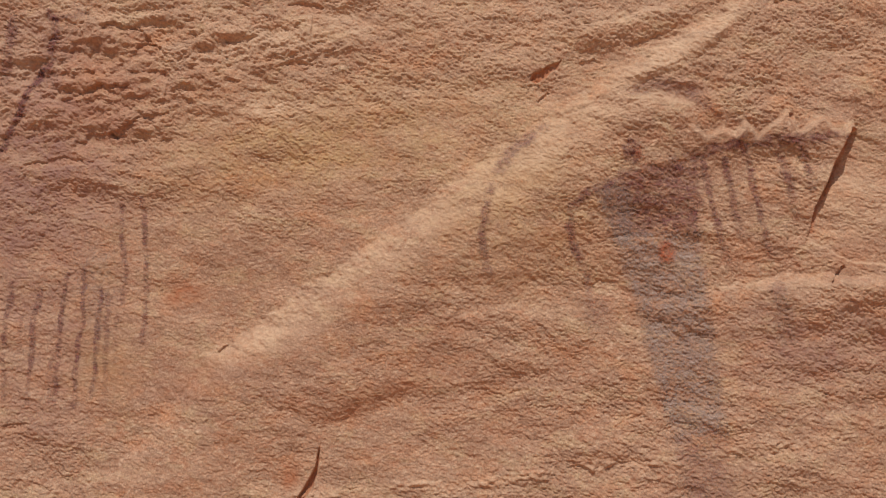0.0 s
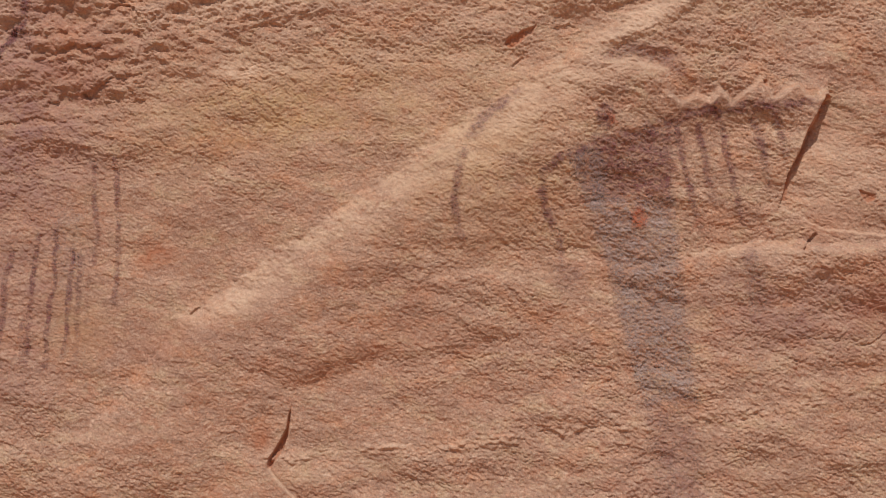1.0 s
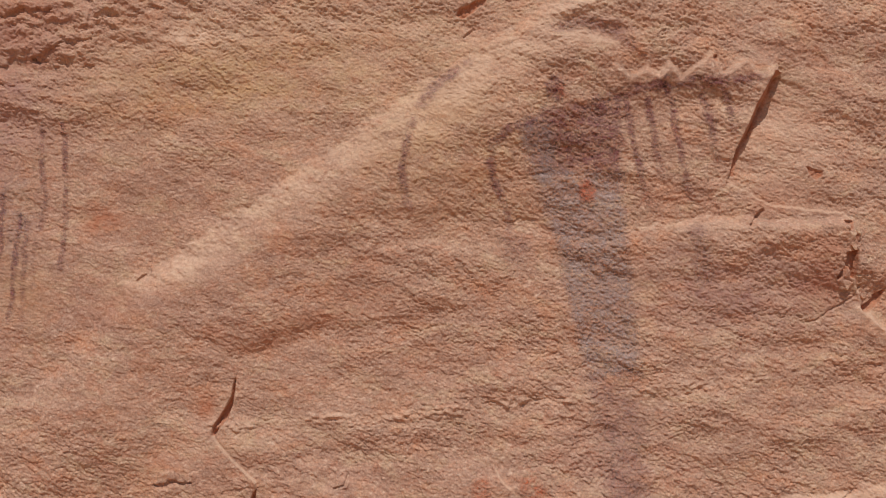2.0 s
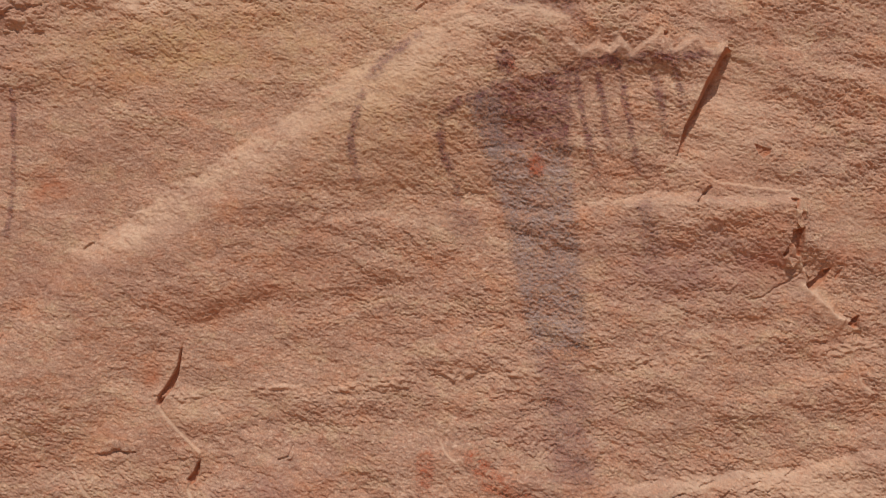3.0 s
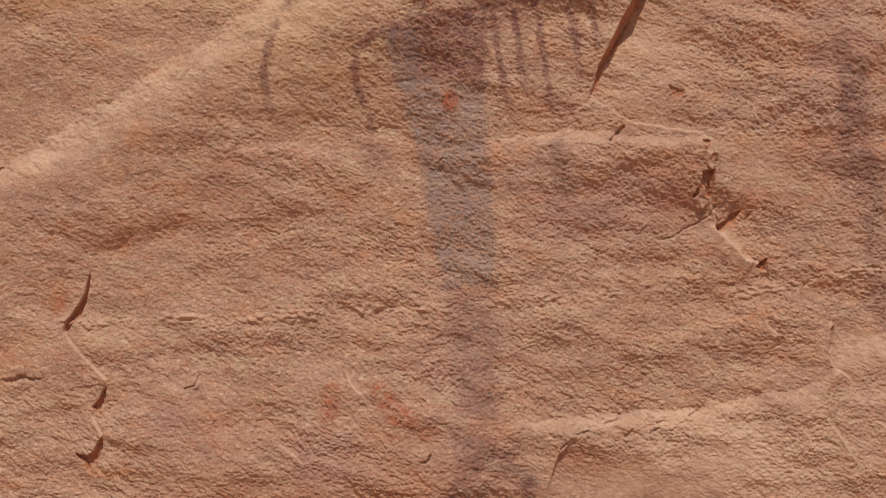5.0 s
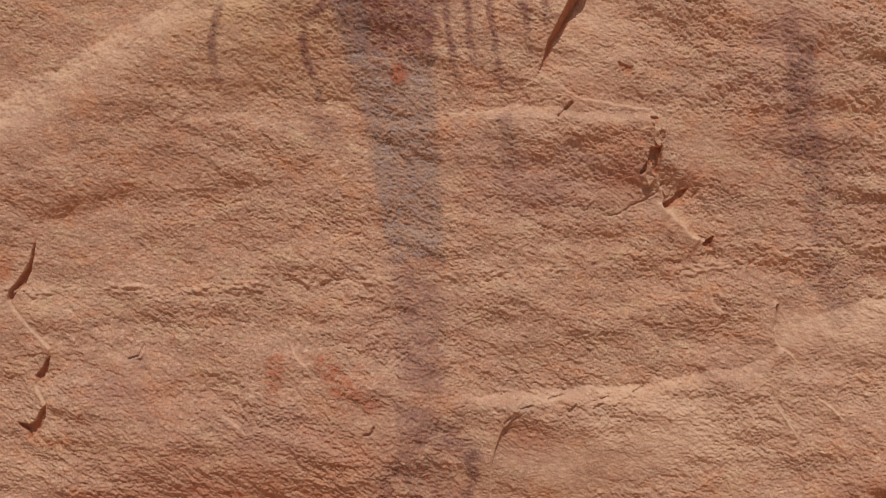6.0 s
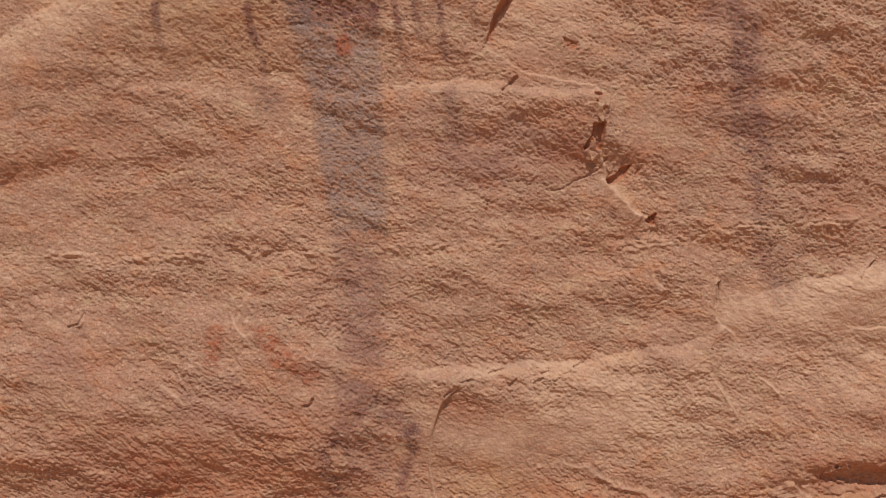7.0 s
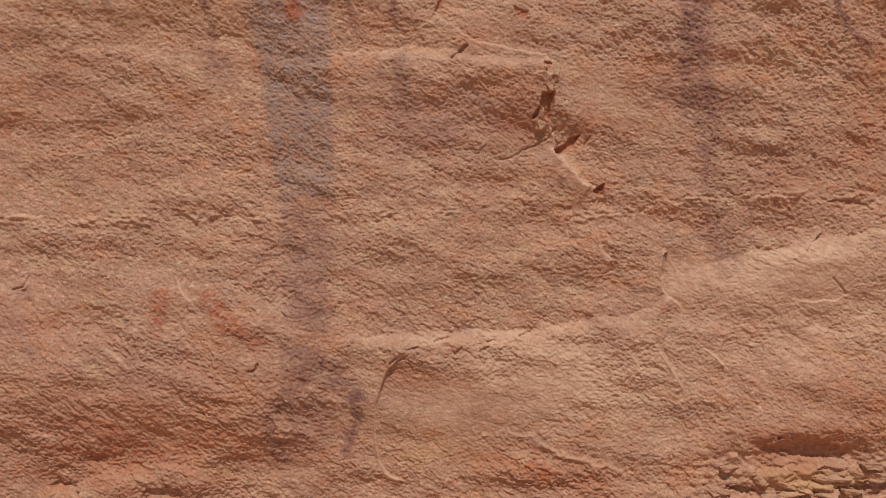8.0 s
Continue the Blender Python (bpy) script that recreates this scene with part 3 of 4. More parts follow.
# stains in the stone: rust, ochre, dusky purple, and shade painted among them
# the reddish blobs under overhangs paint their red-brown shade
rust_shade = sum(k * blob(c, w, h, a) for k, c, w, h, a in (
    (1.3, (-1.087, 2.111), 0.09, 0.045, 10), (0.5, (-0.609, 1.391), 0.04, 0.06, 0), (0.6, (-1.000, 1.800), 0.08, 0.06, 20), (0.8, (-0.628, 1.365), 0.03, 0.05, 0),
    (0.6, (-0.795, 1.142), 0.09, 0.04, 0), (0.6, (-0.567, 0.983), 0.05, 0.06, 0), (0.7, (1.868, 2.065), 0.05, 0.06, 0), (0.5, (1.843, 1.904), 0.12, 0.06, 0),
    (1.0, (1.530, 0.869), 0.11, 0.06, 0), (0.5, (1.175, 0.528), 0.25, 0.12, 0), (1.0, (0.420, 0.430), 0.48, 0.17, 8), (0.5, (-0.40, 1.655), 0.16, 0.05, 25), (0.4, (-0.09, 1.760), 0.22, 0.04, 12), (0.8, (1.95, 0.56), 0.36, 0.08, 0), (0.6, (2.2, 0.50), 0.3, 0.08, 0), (0.6, (1.82, 1.95), 0.10, 0.10, 0), (0.5, (2.09, 1.61), 0.16, 0.05, 0), (0.4, (3.007, 1.383), 0.06, 0.06, 0), (0.6, (2.14, 1.98), 0.10, 0.05, 10), (0.7, (3.2, 0.79), 0.35, 0.07, 5), (0.6, (3.32, 0.98), 0.32, 0.12, 5), (0.5, (3.15, 0.58), 0.4, 0.08, 4), (0.5, (0.789, 0.720), 0.3, 0.14, 0), (0.6, (0.186, 0.613), 0.35, 0.15, 0), (0.8, (3.277, 2.160), 0.09, 0.4, 0), (0.5, (3.063, 0.716), 0.3, 0.1, 0),
    (0.5, (2.988, 1.804), 0.2, 0.14, 0), (0.5, (1.636, 2.278), 0.15, 0.08, 0), (0.6, (-1.494, 2.900), 0.32, 0.22, 0), (0.5, (0.468, 2.351), 0.12, 0.05, 0)))
ochre = sum(k * blob(c, w, h, a) for k, c, w, h, a in (
    (0.7, (-0.522, 2.745), 0.7, 0.2, 10), (0.6, (-1.410, 1.836), 0.12, 0.12, 0), (0.3, (0.405, 2.348), 0.3, 0.25, 0), (0.8, (3.192, 0.612), 0.2, 0.05, 0), (0.5, (1.628, 0.596), 0.2, 0.08, 0),
    (0.5, (0.268, 2.579), 0.4, 0.15, 35)))
# some of these darken the shaded rock below the ledges
dusk_shade = sum(k * blob(c, w, h, a) for k, c, w, h, a in (
    (0.5, (-1.555, 2.021), 0.33, 0.36, 0), (0.8, (-1.712, 3.035), 0.2, 0.4, 0), (0.7, (0.934, 2.935), 0.16, 0.06, 0), (0.95, (1.500, 1.907), 0.4, 0.18, 0), (0.6, (-0.117, 0.941), 0.25, 0.12, 0),
    (0.5, (1.062, 1.171), 0.25, 0.2, 0), (0.3, (1.158, 0.688), 0.25, 0.2, 0), (0.25, (2.815, 1.251), 0.4, 0.12, 0), (0.2, (2.585, 2.061), 0.2, 0.4, 0), (0.2, (-0.774, 1.746), 0.4, 0.2, 0), (0.5, (2.46, 2.42), 0.24, 0.34, 0), (0.7, (0.533, 0.819), 0.3, 0.1, 5), (0.3, (0.128, 0.515), 0.35, 0.15, 0), (1.0, (-1.58, 2.56), 0.34, 0.22, 3), (0.7, (-1.78, 2.30), 0.18, 0.3, 0), (0.5, (-1.72, 1.65), 0.25, 0.2, 0), (0.4, (-1.35, 2.95), 0.4, 0.2, 0), (0.5, (2.85, 1.93), 0.12, 0.08, 0), (0.4, (2.43, 2.62), 0.10, 0.14, 0)))
drift = 0.75 + 0.7 * grain(GX / 0.16, GZ / 0.10, 41)
# pale rock; along ledges and facets it paints their sunlit brightness
pale = sum(k * blob(c, w, h, a) for k, c, w, h, a in (
    (0.85, (2.25, 0.98), 0.45, 0.13, 8), (0.5, (3.10, 1.20), 0.5, 0.15, 5), (0.8, (-0.35, 3.22), 0.55, 0.11, 5), (0.6, (0.35, 3.20), 0.4, 0.10, 10), (0.4, (0.45, 2.70), 0.4, 0.12, 35), (0.4, (-0.20, 2.95), 0.5, 0.08, 5),
    (0.5, (1.70, 2.55), 0.2, 0.2, 60), (0.4, (1.55, 3.1), 0.4, 0.15, 0),
    (0.8, (0.900, 2.889), 0.13, 0.05, 5), (0.9, (-0.689, 3.169), 0.10, 0.05, 0), (0.7, (-0.79, 2.876), 0.20, 0.03, 5), (0.6, (-1.379, 3.271), 0.3, 0.04, 0), (0.6, (-1.761, 3.060), 0.06, 0.08, 0), (0.9, (1.02, 3.165), 0.28, 0.035, 36), (0.7, (0.72, 3.235), 0.2, 0.03, 15), (0.8, (2.86, 1.48), 0.25, 0.05, 12), (0.6, (1.51, 2.31), 0.05, 0.04, 0), (0.8, (-0.705, 1.954), 0.12, 0.05, 25), (1.0, (-0.473, 0.569), 0.07, 0.06, 0), (0.9, (-0.86, 1.875), 0.09, 0.045, 15), (0.6, (1.535, 2.125), 0.07, 0.04, 0), (0.5, (0.10, 1.335), 0.5, 0.03, 5), (0.5, (-0.60, 1.20), 0.3, 0.04, 8), (0.5, (-0.75, 0.98), 0.25, 0.05, 5), (0.6, (-0.781, 2.864), 0.2, 0.05, 8), (0.6, (1.662, 0.715), 0.25, 0.18, 0), (1.0, (3.070, 1.525), 0.42, 0.07, 19), (0.6, (3.05, 1.42), 0.4, 0.08, 10),
    (1.0, (2.565, 1.355), 0.06, 0.07, 0), (1.0, (2.079, 1.776), 0.07, 0.035, -40), (0.9, (1.834, 1.057), 0.45, 0.05, 4), (0.5, (1.629, 2.439), 0.12, 0.2, 60), (0.7, (1.289, 2.154), 0.3, 0.03, 3), (0.5, (2.162, 2.128), 0.18, 0.06, -30), (0.8, (2.157, 0.858), 0.45, 0.14, 0), (0.8, (3.138, 1.308), 0.45, 0.12, 0)))
# a pale band lightens the ridge's sun-facing slope
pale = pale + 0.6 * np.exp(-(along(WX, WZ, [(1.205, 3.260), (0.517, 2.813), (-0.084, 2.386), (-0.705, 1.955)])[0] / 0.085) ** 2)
# stain channels, with painted shade in red and lit edges in alpha
STAIN_AND_SHADE = np.clip(np.stack([np.maximum(rust_shade * drift, RED_SHADE), ochre * drift * (1 - RED_SHADE), dusk_shade * drift * (1 - RED_SHADE), np.maximum(pale * drift * (1 - 0.8 * np.clip(rust_shade, 0, 1)), PALE_LIGHT) * (1 - RED_SHADE)], -1), 0, 1).astype(np.float32)


# the face splits into beds along its edges
cells = (slice(0, NZ - 1), slice(0, NX - 1))
shown = (inside > -0.20)[cells]
smooth_slab = filled([(1.426, 0.900), (1.402, 0.800), (1.395, 0.712), (1.404, 0.620), (1.434, 0.507), (1.481, 0.459), (1.638, 0.504), (1.829, 0.663), (2.083, 0.676), (2.320, 0.642), (2.495, 0.753), (2.375, 0.997), (1.910, 1.000), (1.481, 0.947)])[cells] > 0
side_slab = filled([(1.700, 2.811), (1.616, 2.760), (1.569, 2.631), (1.517, 2.491), (1.478, 2.372), (1.652, 2.259), (1.928, 2.224), (1.967, 2.140), (2.100, 2.216), (2.221, 2.497), (2.000, 2.759)])[cells] > 0
rough_bed = (crumble[cells] > 0.42) & (GX < 0.6)[cells] & ~side_slab
rubble_bed = (crumble[cells] > 0.35) & (GX > 2.0)[cells] & (GZ < 1.1)[cells]
rest = shown & ~(smooth_slab | side_slab | rough_bed | rubble_bed)

cliff = new("wall_cliff", grid_mesh("wall_cliff", rest, 0, None, STAIN_AND_SHADE))
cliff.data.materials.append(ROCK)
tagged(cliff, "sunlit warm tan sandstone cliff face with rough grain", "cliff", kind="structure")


def bed(name, faces, label):
    ob = new(name, grid_mesh(name, faces & shown, 0, None, STAIN_AND_SHADE))
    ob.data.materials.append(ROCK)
    ob.parent = cliff
    return tagged(ob, label)


bed("smooth_slab", smooth_slab, "smooth tan slab, recessed behind a rounded edge")
bed("side_slab", side_slab, "pale flat rock flake beside an open crack")
bed("rough_bed", rough_bed, "crumbling rough reddish sandstone layer with hollows")
bed("rubble_bed", rubble_bed, "crumbled ochre and red layer under an overhang")

# ---- the cliff round about, and the sandy ground ----
def far_grid(x0, x1, z0, z1, n, m):
    xs, zs = np.meshgrid(np.linspace(x0, x1, n), np.linspace(z0, z1, m))
    return xs.astype(np.float32), zs.astype(np.float32)


def sheet(name, xs, ys, zs, mat):
    m, n = xs.shape
    idx = np.arange(m * n).reshape(m, n)
    quads = np.stack([idx[:-1, :-1], idx[:-1, 1:], idx[1:, 1:], idx[1:, :-1]], -1).reshape(-1, 4)
    me = bpy.data.meshes.new(name)
    me.from_pydata(np.stack([xs, ys, zs], -1).reshape(-1, 3).tolist(), [], quads.tolist())
    me.polygons.foreach_set("use_smooth", np.ones(len(quads), bool))
    me.materials.append(mat)
    return new(name, me)


FX, FZ = far_grid(-18, 20, -0.6, 14, 620, 250)
depth = np.full(FX.shape, 9.0, np.float32)
for (ax, az), (bx, bz) in zip(HULL, HULL[1:] + HULL[:1]):
    depth = np.minimum(depth, ((FX - ax) * (az - bz) + (FZ - az) * (bx - ax)) / math.hypot(bx - ax, bz - az) * -1)
away = smooth(0, 3, -depth)
FY = PLANE[0] + PLANE[1] * FX + PLANE[2] * FZ + 0.25 * smooth(-0.16, -0.06, depth)
FY -= away * (0.5 * grain(FX / 3.1, FZ / 1.7, 51) + 0.16 * grain(FX / 0.9, FZ / 0.5, 52)) + 0.05 * smooth(0.2, 0.6, -depth) * grain(FX / 0.5, FZ / 0.3, 53)
# the cliff runs back from its face, with a top, two ends and a rear
FX, FY, FZ = (np.pad(a, ((0, 2), (1, 1)), mode="edge") for a in (FX, FY, FZ))
FY[:, 0] += 9.0
FY[:, -1] += 9.0
FY[-2:] = np.maximum(FY[-2:], 3.0) + 9.0
FZ[-2] += 0.4
FZ[-1] = -0.6
outer = sheet("wall_outer_cliff", FX, FY, FZ, PLAIN_ROCK)
tagged(outer, "tan sandstone cliff continuing round the painted face", "cliff", kind="structure")

sand_mat, nodes, links, bsdf = material("red_sand")
co = scaled_coords(nodes, links)
links.new(ramp_node(nodes, links, noise_node(nodes, links, co, 1.2, 8, 0.65), [(0.3, (0.46, 0.25, 0.14)), (0.7, (0.54, 0.32, 0.19))]), bsdf.inputs["Base Color"])
bsdf.inputs["Roughness"].default_value = 0.95
U, V = np.meshgrid(np.linspace(-1, 1, 161), np.linspace(-1, 1, 161))
SX, SY = 900 * np.sign(U) * np.abs(U) ** 3, 900 * np.sign(V) * np.abs(V) ** 3
ground = sheet("ground", SX, SY, 0.06 * grain(SX / 1.9, SY / 1.9, 61) * (np.hypot(SX, SY) < 60), sand_mat)
tagged(ground, "red desert sand at the foot of the cliff", "ground", kind="structure")


# ---- stones set in the rock ----
def stone(name, at, size, seed, parent, mat, turn=0.0, label=""):
    """A broken angular stone, flattened along its bed and bedded in the face."""
    rnd = random.Random(seed)
    bm = bmesh.new()
    bmesh.ops.create_cube(bm, size=2.0)
    for v in bm.verts:
        v.co += Vector((rnd.uniform(-0.35, 0.25), rnd.uniform(-0.2, 0.2), rnd.uniform(-0.35, 0.25)))
    bmesh.ops.subdivide_edges(bm, edges=bm.edges[:], cuts=9, use_grid_fill=True)
    cuts = [(Vector((rnd.uniform(-1, 1), rnd.uniform(-1, 0.4), rnd.uniform(-1, 1))).normalized(), rnd.uniform(0.75, 1.05)) for k in range(7)]
    off = Vector((seed * 3.7, seed * 1.3, 0))
    for v in bm.verts:
        for n, d in cuts:
            over = v.co.dot(n) - d
            if over > 0:
                v.co -= n * over
        v.co *= 1 + 0.18 * noise.noise(v.co * 1.4 + off) + 0.06 * noise.noise(v.co * 4 + off)
        v.co = Vector((v.co.x * size[0], v.co.y * size[1], v.co.z * size[2]))
    me = bpy.data.meshes.new(name)
    bm.to_mesh(me)
    bm.free()
    me.materials.append(mat)
    j, i = int((at[1] - Z0) / STEP), int((at[0] - X0) / STEP)
    ob = new(name, me)
    ob.parent = parent
    ob.matrix_basis = pose(at[0], float(GY[j, i]) + size[1] * 0.55, at[1], rnd.uniform(-8, 8), turn, rnd.uniform(-20, 20))
    return tagged(ob, label)


RUBBLE_ROCK = sandstone("rubble_sandstone", stain_shaded=False, tint=(0.42, 0.25, 0.155))
OCHRE_ROCK = sandstone("ochre_sandstone", stain_shaded=False, tint=(0.50, 0.31, 0.17))
for k, (at, size, turn, mat) in enumerate((
        ((2.972, 0.606), (0.050, 0.04, 0.024), -14, RUBBLE_ROCK), ((3.085, 0.592), (0.048, 0.04, 0.016), 4, OCHRE_ROCK), ((3.098, 0.562), (0.052, 0.04, 0.015), -3, OCHRE_ROCK), ((3.216, 0.622), (0.060, 0.04, 0.018), 6, RUBBLE_ROCK),
        ((2.860, 0.632), (0.045, 0.04, 0.020), -16, RUBBLE_ROCK), ((2.824, 0.528), (0.050, 0.04, 0.022), 8, RUBBLE_ROCK), ((3.308, 0.640), (0.060, 0.04, 0.018), -6, RUBBLE_ROCK), ((3.440, 0.700), (0.05, 0.03, 0.014), 5, RUBBLE_ROCK),
        ((3.030, 0.530), (0.060, 0.04, 0.030), 10, RUBBLE_ROCK), ((3.262, 0.576), (0.050, 0.04, 0.020), -5, RUBBLE_ROCK), ((3.361, 0.581), (0.050, 0.04, 0.018), 3, RUBBLE_ROCK), ((3.160, 0.580), (0.030, 0.03, 0.012), 12, OCHRE_ROCK))):
    stone("stone", at, size, 10 + k, cliff, mat, turn)
for k, (at, size, turn) in enumerate((((1.951, 2.107), (0.018, 0.018, 0.026), 5), ((1.937, 1.941), (0.030, 0.020, 0.020), -20), ((2.018, 1.886), (0.022, 0.016, 0.014), 10),
                                      ((2.191, 1.732), (0.022, 0.016, 0.014), 15), ((1.927, 2.165), (0.012, 0.012, 0.014), 0))):
    stone("rock_chip", at, size, 40 + k, cliff, PLAIN_ROCK, turn)


# ---- the rock paintings: thin skins of worn pigment on the stone ----
RAG = 0.74 + 0.9 * grain(GX / 0.06, GZ / 0.04, 71) + 0.9 * grain(GX / 0.024, GZ / 0.012, 72)


def skin(name, density, paint, parent, label=""):
    faces = (density > 0.03)[cells] & (inside > -0.3)[cells]
    ob = new(name, grid_mesh(name, faces, 0.0010 + 0.0003 * len(parent.children), density))
    ob.data.materials.append(paint)
    ob.parent = parent
    return tagged(ob, label)


def stroke(line, width, strength=1.0, fade=0.25):
    """A brushed line of that width, ragged at its edges and thinner at its ends."""
    density = np.zeros((NZ, NX), np.float32)
    w = window(line, width * 1.5 + 0.03)
    d, s, over, deep = along(WX[w], WZ[w], line, [1.0] * (len(line) - 1) + [1 - fade])
    density[w] = strength * deep * (1 - smooth(width * 0.2, width * 0.85, d)) * np.clip(1.25 * RAG[w] - 0.15, 0.12, 1.1)
    return density


def patch(outline, soft, strength=1.0):
    d = filled(outline)
    return (strength * smooth(-soft * 0.5, soft, d) * np.clip(RAG + 0.1, 0.4, 1.1)).astype(np.float32)


def painting(label):
    return tagged(new("rock_painting"), label, "rock painting", "paintings on the cliff")


big = painting("faded maroon and grey tapering shape with fringed bar on sandstone")
skin("shoulder_patch", patch([(0.607, 2.544), (0.715, 2.624), (1.034, 2.669), (1.049, 2.508), (1.038, 2.337), (0.907, 2.360), (0.713, 2.325)], 0.03, 0.85), DARK_PAINT, big, "dark maroon wedge of worn pigment")
skin("grey_edge", patch([(0.601, 2.537), (0.668, 2.575), (0.749, 2.555), (0.782, 2.442), (0.760, 2.326), (0.687, 2.311), (0.641, 2.424)], 0.03, 0.6), GREY_PAINT, big, "pale grey edge of the wedge")
skin("tapering_patch", patch([(0.677, 2.374), (0.782, 2.071), (0.886, 1.642), (0.938, 1.530), (1.144, 1.542), (1.112, 1.815), (1.074, 2.088), (1.044, 2.372)], 0.035, 0.85), GREY_PAINT, big, "pale grey tapering patch")
skin("lower_patch", patch([(0.908, 1.551), (0.980, 1.212), (1.003, 1.007), (1.198, 0.996), (1.159, 1.269), (1.136, 1.565)], 0.06, 0.5), FAINT_PAINT, big, "faint purple tail of the patch")
skin("round_blot", patch([(0.709, 2.712), (0.739, 2.749), (0.791, 2.735), (0.805, 2.682), (0.777, 2.638), (0.727, 2.643)], 0.012, 0.9), DARK_PAINT, big, "small round maroon blot")
skin("bar", stroke([(0.932, 2.647), (1.069, 2.697), (1.205, 2.728), (1.386, 2.741), (1.588, 2.752)], 0.040, 0.9), DARK_PAINT, big, "dark maroon horizontal bar")
for line in ([(1.051, 2.648), (1.070, 2.546), (1.106, 2.399), (1.149, 2.248)], [(1.137, 2.664), (1.169, 2.505), (1.196, 2.358)], [(1.205, 2.748), (1.242, 2.624), (1.265, 2.511), (1.295, 2.375), (1.321, 2.251)], [(1.355, 2.688), (1.390, 2.564), (1.420, 2.428)],
             [(1.441, 2.704), (1.466, 2.591), (1.479, 2.523)]):
    skin("fringe_stroke", stroke(line, 0.027, 0.85, 0.7), DARK_PAINT, big)
skin("curved_stroke", stroke([(0.662, 2.563), (0.572, 2.522), (0.512, 2.463), (0.507, 2.376), (0.540, 2.286), (0.586, 2.202), (0.600, 2.118)], 0.028, 0.85, 0.6), DARK_PAINT, big)
skin("faint_wash", patch([(0.539, 2.114), (0.677, 2.099), (0.706, 1.998), (0.581, 1.968)], 0.05, 0.5), FAINT_PAINT, big)
skin("curved_stroke", stroke([(0.400, 2.790), (0.372, 2.769), (0.306, 2.720), (0.251, 2.660), (0.218, 2.619)], 0.042, 0.75), FAINT_PAINT, big)
skin("curved_stroke", stroke([(0.198, 2.554), (0.178, 2.507), (0.162, 2.437), (0.157, 2.345), (0.165, 2.276), (0.187, 2.200)], 0.030, 0.75, 0.4), DARK_PAINT, big)
skin("arched_stroke", stroke([(0.763, 2.936), (0.877, 2.966), (0.991, 2.935), (1.066, 2.876)], 0.04, 0.6), FAINT_PAINT, big)
skin("red_blot", patch([(0.755, 2.715), (0.800, 2.712), (0.812, 2.672), (0.775, 2.650)], 0.015, 0.6), RED_PAINT, big, "rusty red half of the round blot")
skin("red_dot", patch([(0.864, 2.316), (0.904, 2.335), (0.947, 2.298), (0.932, 2.240), (0.874, 2.248)], 0.025, 1.0), RED_PAINT, big, "rusty red dot")

tally = painting("row of faded purple vertical tally strokes painted on pinkish sandstone")
for line, k in (
        ([(-1.790, 2.161), (-1.817, 2.021), (-1.823, 1.834), (-1.816, 1.682)], 0.70),
        ([(-1.670, 2.133), (-1.697, 2.021), (-1.707, 1.834), (-1.723, 1.643)], 0.80),
        ([(-1.562, 2.190), (-1.581, 2.021), (-1.595, 1.870), (-1.604, 1.660)], 0.90),
        ([(-1.490, 2.213), (-1.493, 2.022), (-1.514, 1.835), (-1.526, 1.654)], 0.90),
        ([(-1.418, 2.143), (-1.428, 1.929), (-1.438, 1.812), (-1.444, 1.696)], 0.90),
        ([(-1.389, 2.115), (-1.390, 1.929), (-1.396, 1.708)], 0.55),
        ([(-1.337, 2.490), (-1.330, 2.326), (-1.313, 2.232), (-1.332, 2.080)], 0.75),
        ([(-1.247, 2.513), (-1.235, 2.337), (-1.226, 2.291), (-1.231, 2.139), (-1.241, 1.918)], 0.85),
        ([(-1.623, 1.835), (-1.626, 1.667)], 0.60),
        ([(-1.750, 2.021), (-1.766, 1.834)], 0.40),
        ([(-1.353, 2.022), (-1.353, 1.836)], 0.40)):
    skin("tally_stroke", stroke(line, 0.021, 0.92 * k, 0.4), DARK_PAINT, tally)
skin("pale_wash", patch([(-1.539, 2.291), (-1.368, 2.326), (-1.347, 2.115), (-1.430, 1.905), (-1.512, 2.068)], 0.05, 0.2), GREY_PAINT, tally, "pale grey smudge between the strokes")

winding = painting("dark winding line painted down the rough sandstone")
skin("winding_stroke", stroke([(-1.653, 3.302), (-1.619, 3.244), (-1.623, 3.201), (-1.646, 3.130), (-1.660, 3.071), (-1.693, 3.031), (-1.730, 2.969), (-1.758, 2.898), (-1.796, 2.822), (-1.840, 2.723), (-1.887, 2.657)], 0.028, 1.05), DARK_PAINT, winding)
skin("blot", stroke([(-1.660, 3.035), (-1.705, 3.010)], 0.045, 0.9), DARK_PAINT, winding)
skin("blot", stroke([(-1.752, 2.915), (-1.764, 2.885)], 0.045, 1.2), DARK_PAINT, winding)
skin("side_stroke", stroke([(-1.812, 3.263), (-1.825, 3.167), (-1.837, 3.013)], 0.04, 0.7), DARK_PAINT, winding)
skin("side_stroke", stroke([(-1.629, 3.261), (-1.547, 3.277), (-1.464, 3.319)], 0.025, 0.5), DARK_PAINT, winding)

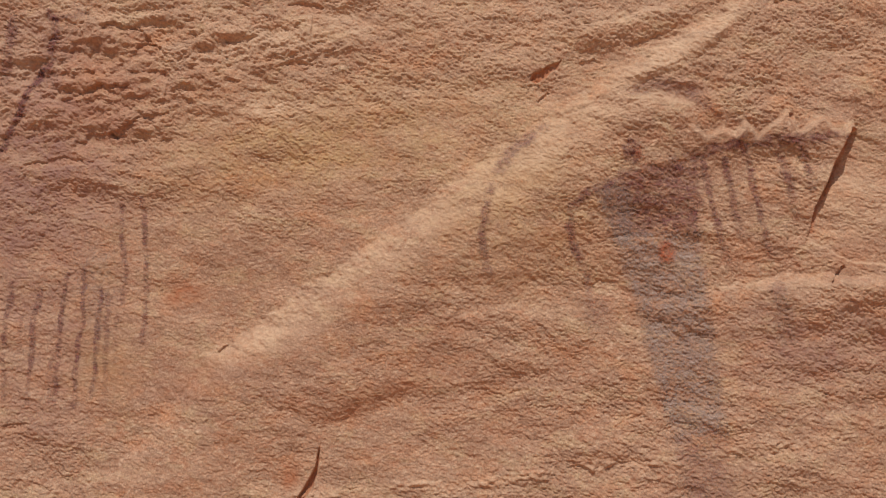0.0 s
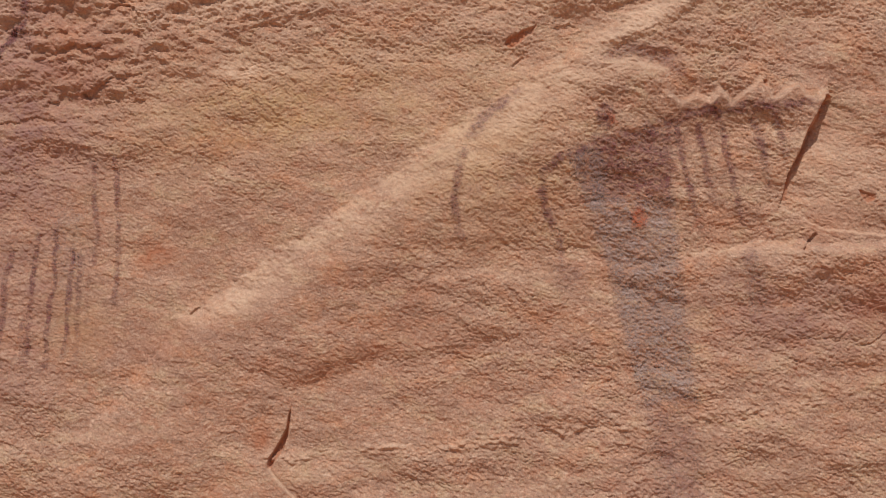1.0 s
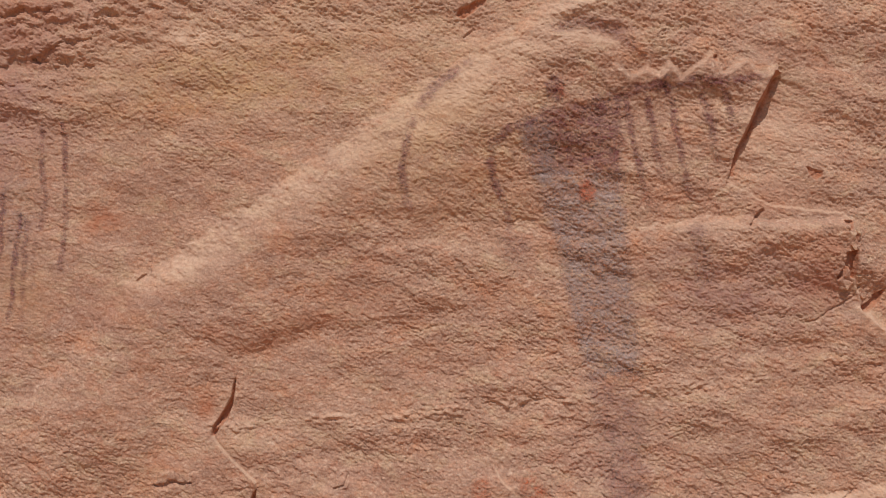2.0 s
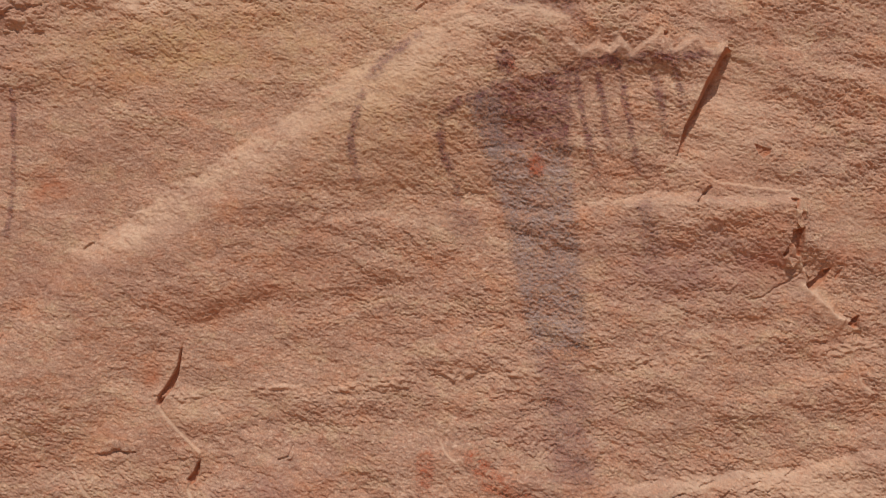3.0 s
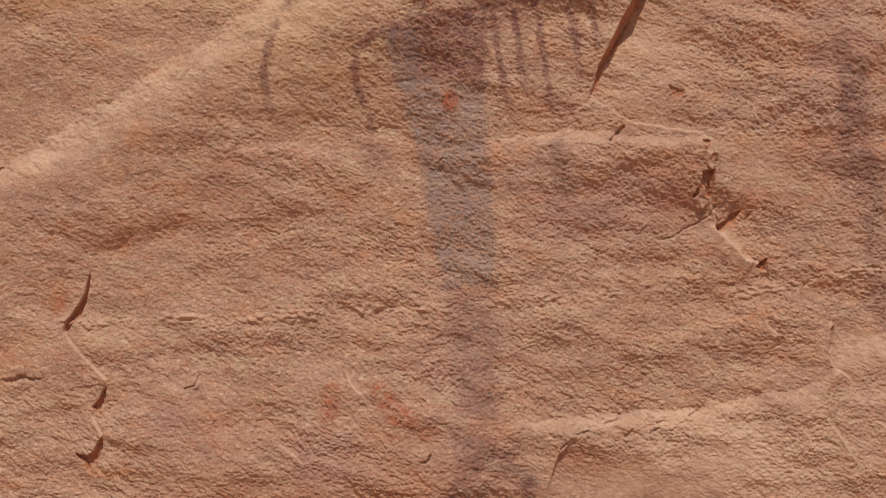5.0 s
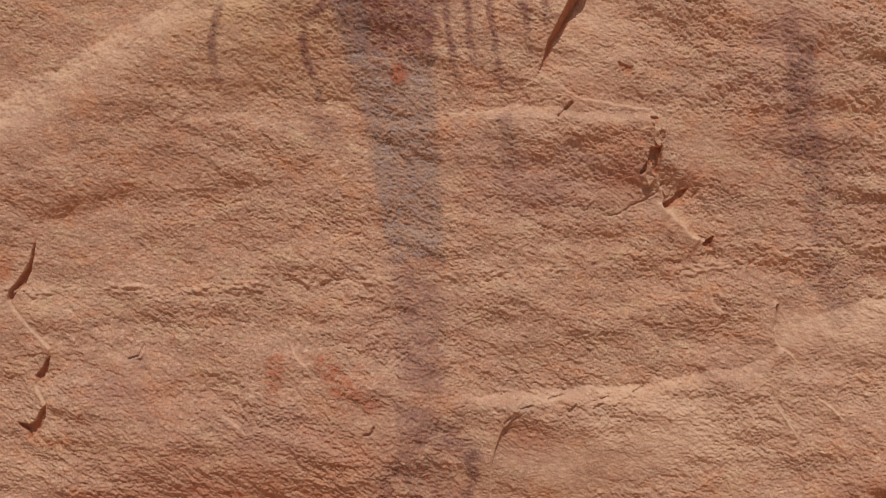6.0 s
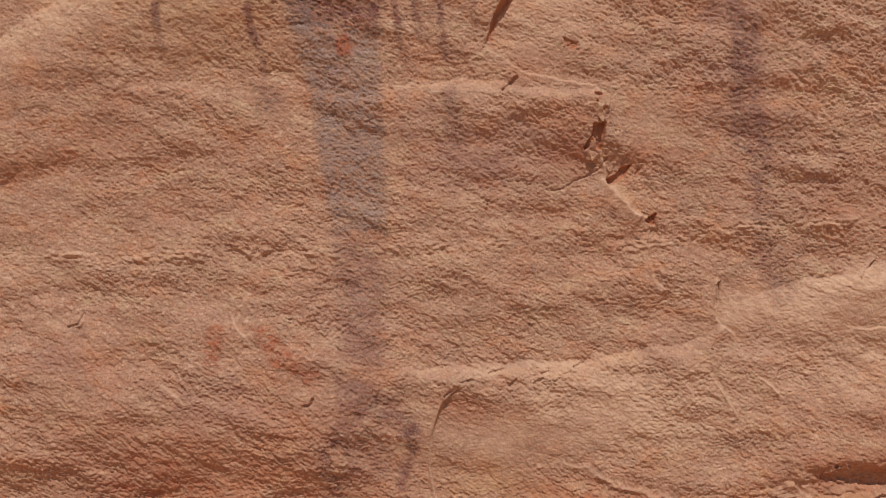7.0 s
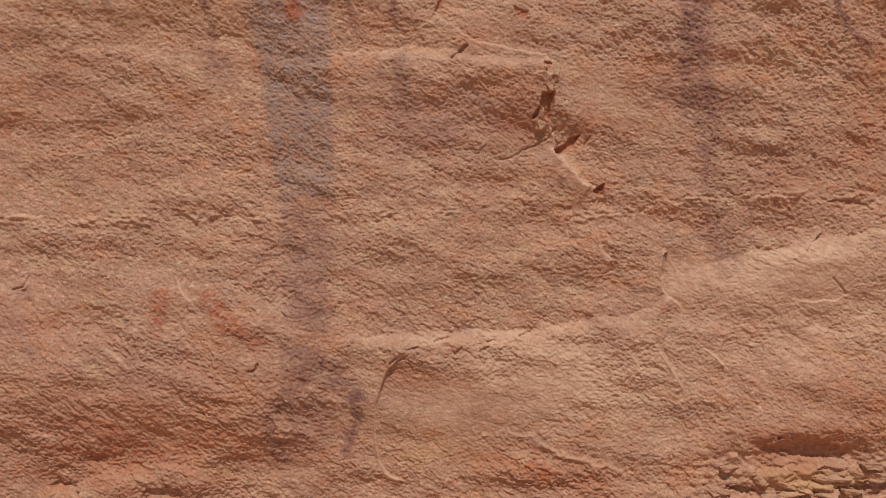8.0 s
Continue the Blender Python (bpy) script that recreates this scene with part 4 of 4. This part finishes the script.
upright = painting("faint purple-grey upright bar painted on rough sandstone")
skin("bar", stroke([(2.504, 2.516), (2.548, 2.291), (2.608, 2.067), (2.656, 1.790)], 0.088, 0.66), FAINT_PAINT, upright)
skin("bar_side", stroke([(2.445, 2.650), (2.472, 2.489), (2.492, 2.238), (2.545, 2.013)], 0.055, 0.5), FAINT_PAINT, upright)
skin("bar_end", stroke([(2.684, 1.632), (2.755, 1.478)], 0.11, 0.6), FAINT_PAINT, upright)
squiggle = painting("short dark squiggle painted on rough sandstone")
skin("winding_stroke", stroke([(3.075, 2.560), (3.088, 2.520), (3.130, 2.500), (3.123, 2.465), (3.163, 2.445), (3.228, 2.387)], 0.022, 0.8), DARK_PAINT, squiggle)

arch = painting("faded purple arch painted on rough sandstone under a ledge")
skin("arched_stroke", stroke([(1.040, 0.496), (1.006, 0.557), (0.977, 0.623), (0.987, 0.682), (1.036, 0.763), (1.099, 0.820)], 0.050, 0.62), DARK_PAINT, arch)
skin("inner_wash", patch([(0.992, 0.740), (1.146, 0.802), (1.258, 0.721), (1.263, 0.560), (1.061, 0.516)], 0.05, 0.3), FAINT_PAINT, arch)
skin("upright_stroke", stroke([(1.319, 0.778), (1.326, 0.705), (1.303, 0.615), (1.293, 0.539)], 0.045, 0.68), DARK_PAINT, arch)
skin("faint_wash", patch([(0.981, 0.969), (1.130, 0.966), (1.257, 0.887), (1.360, 0.777), (1.332, 0.671), (1.241, 0.777), (1.122, 0.818), (1.018, 0.830)], 0.04, 0.65), FAINT_PAINT, arch)

smear = painting("two short rusty red smears painted on tan sandstone")
skin("red_smear", stroke([(0.507, 1.111), (0.506, 1.035), (0.502, 0.959)], 0.055, 0.7), RED_PAINT, smear)
skin("red_smear", stroke([(0.695, 1.108), (0.754, 1.034), (0.891, 0.966)], 0.07, 0.75), RED_PAINT, smear)

mark = painting("faint dusky upright mark on shaded sandstone")
skin("upright_mark", stroke([(1.341, 2.138), (1.360, 2.036), (1.385, 1.934)], 0.06, 0.45), FAINT_PAINT, mark)
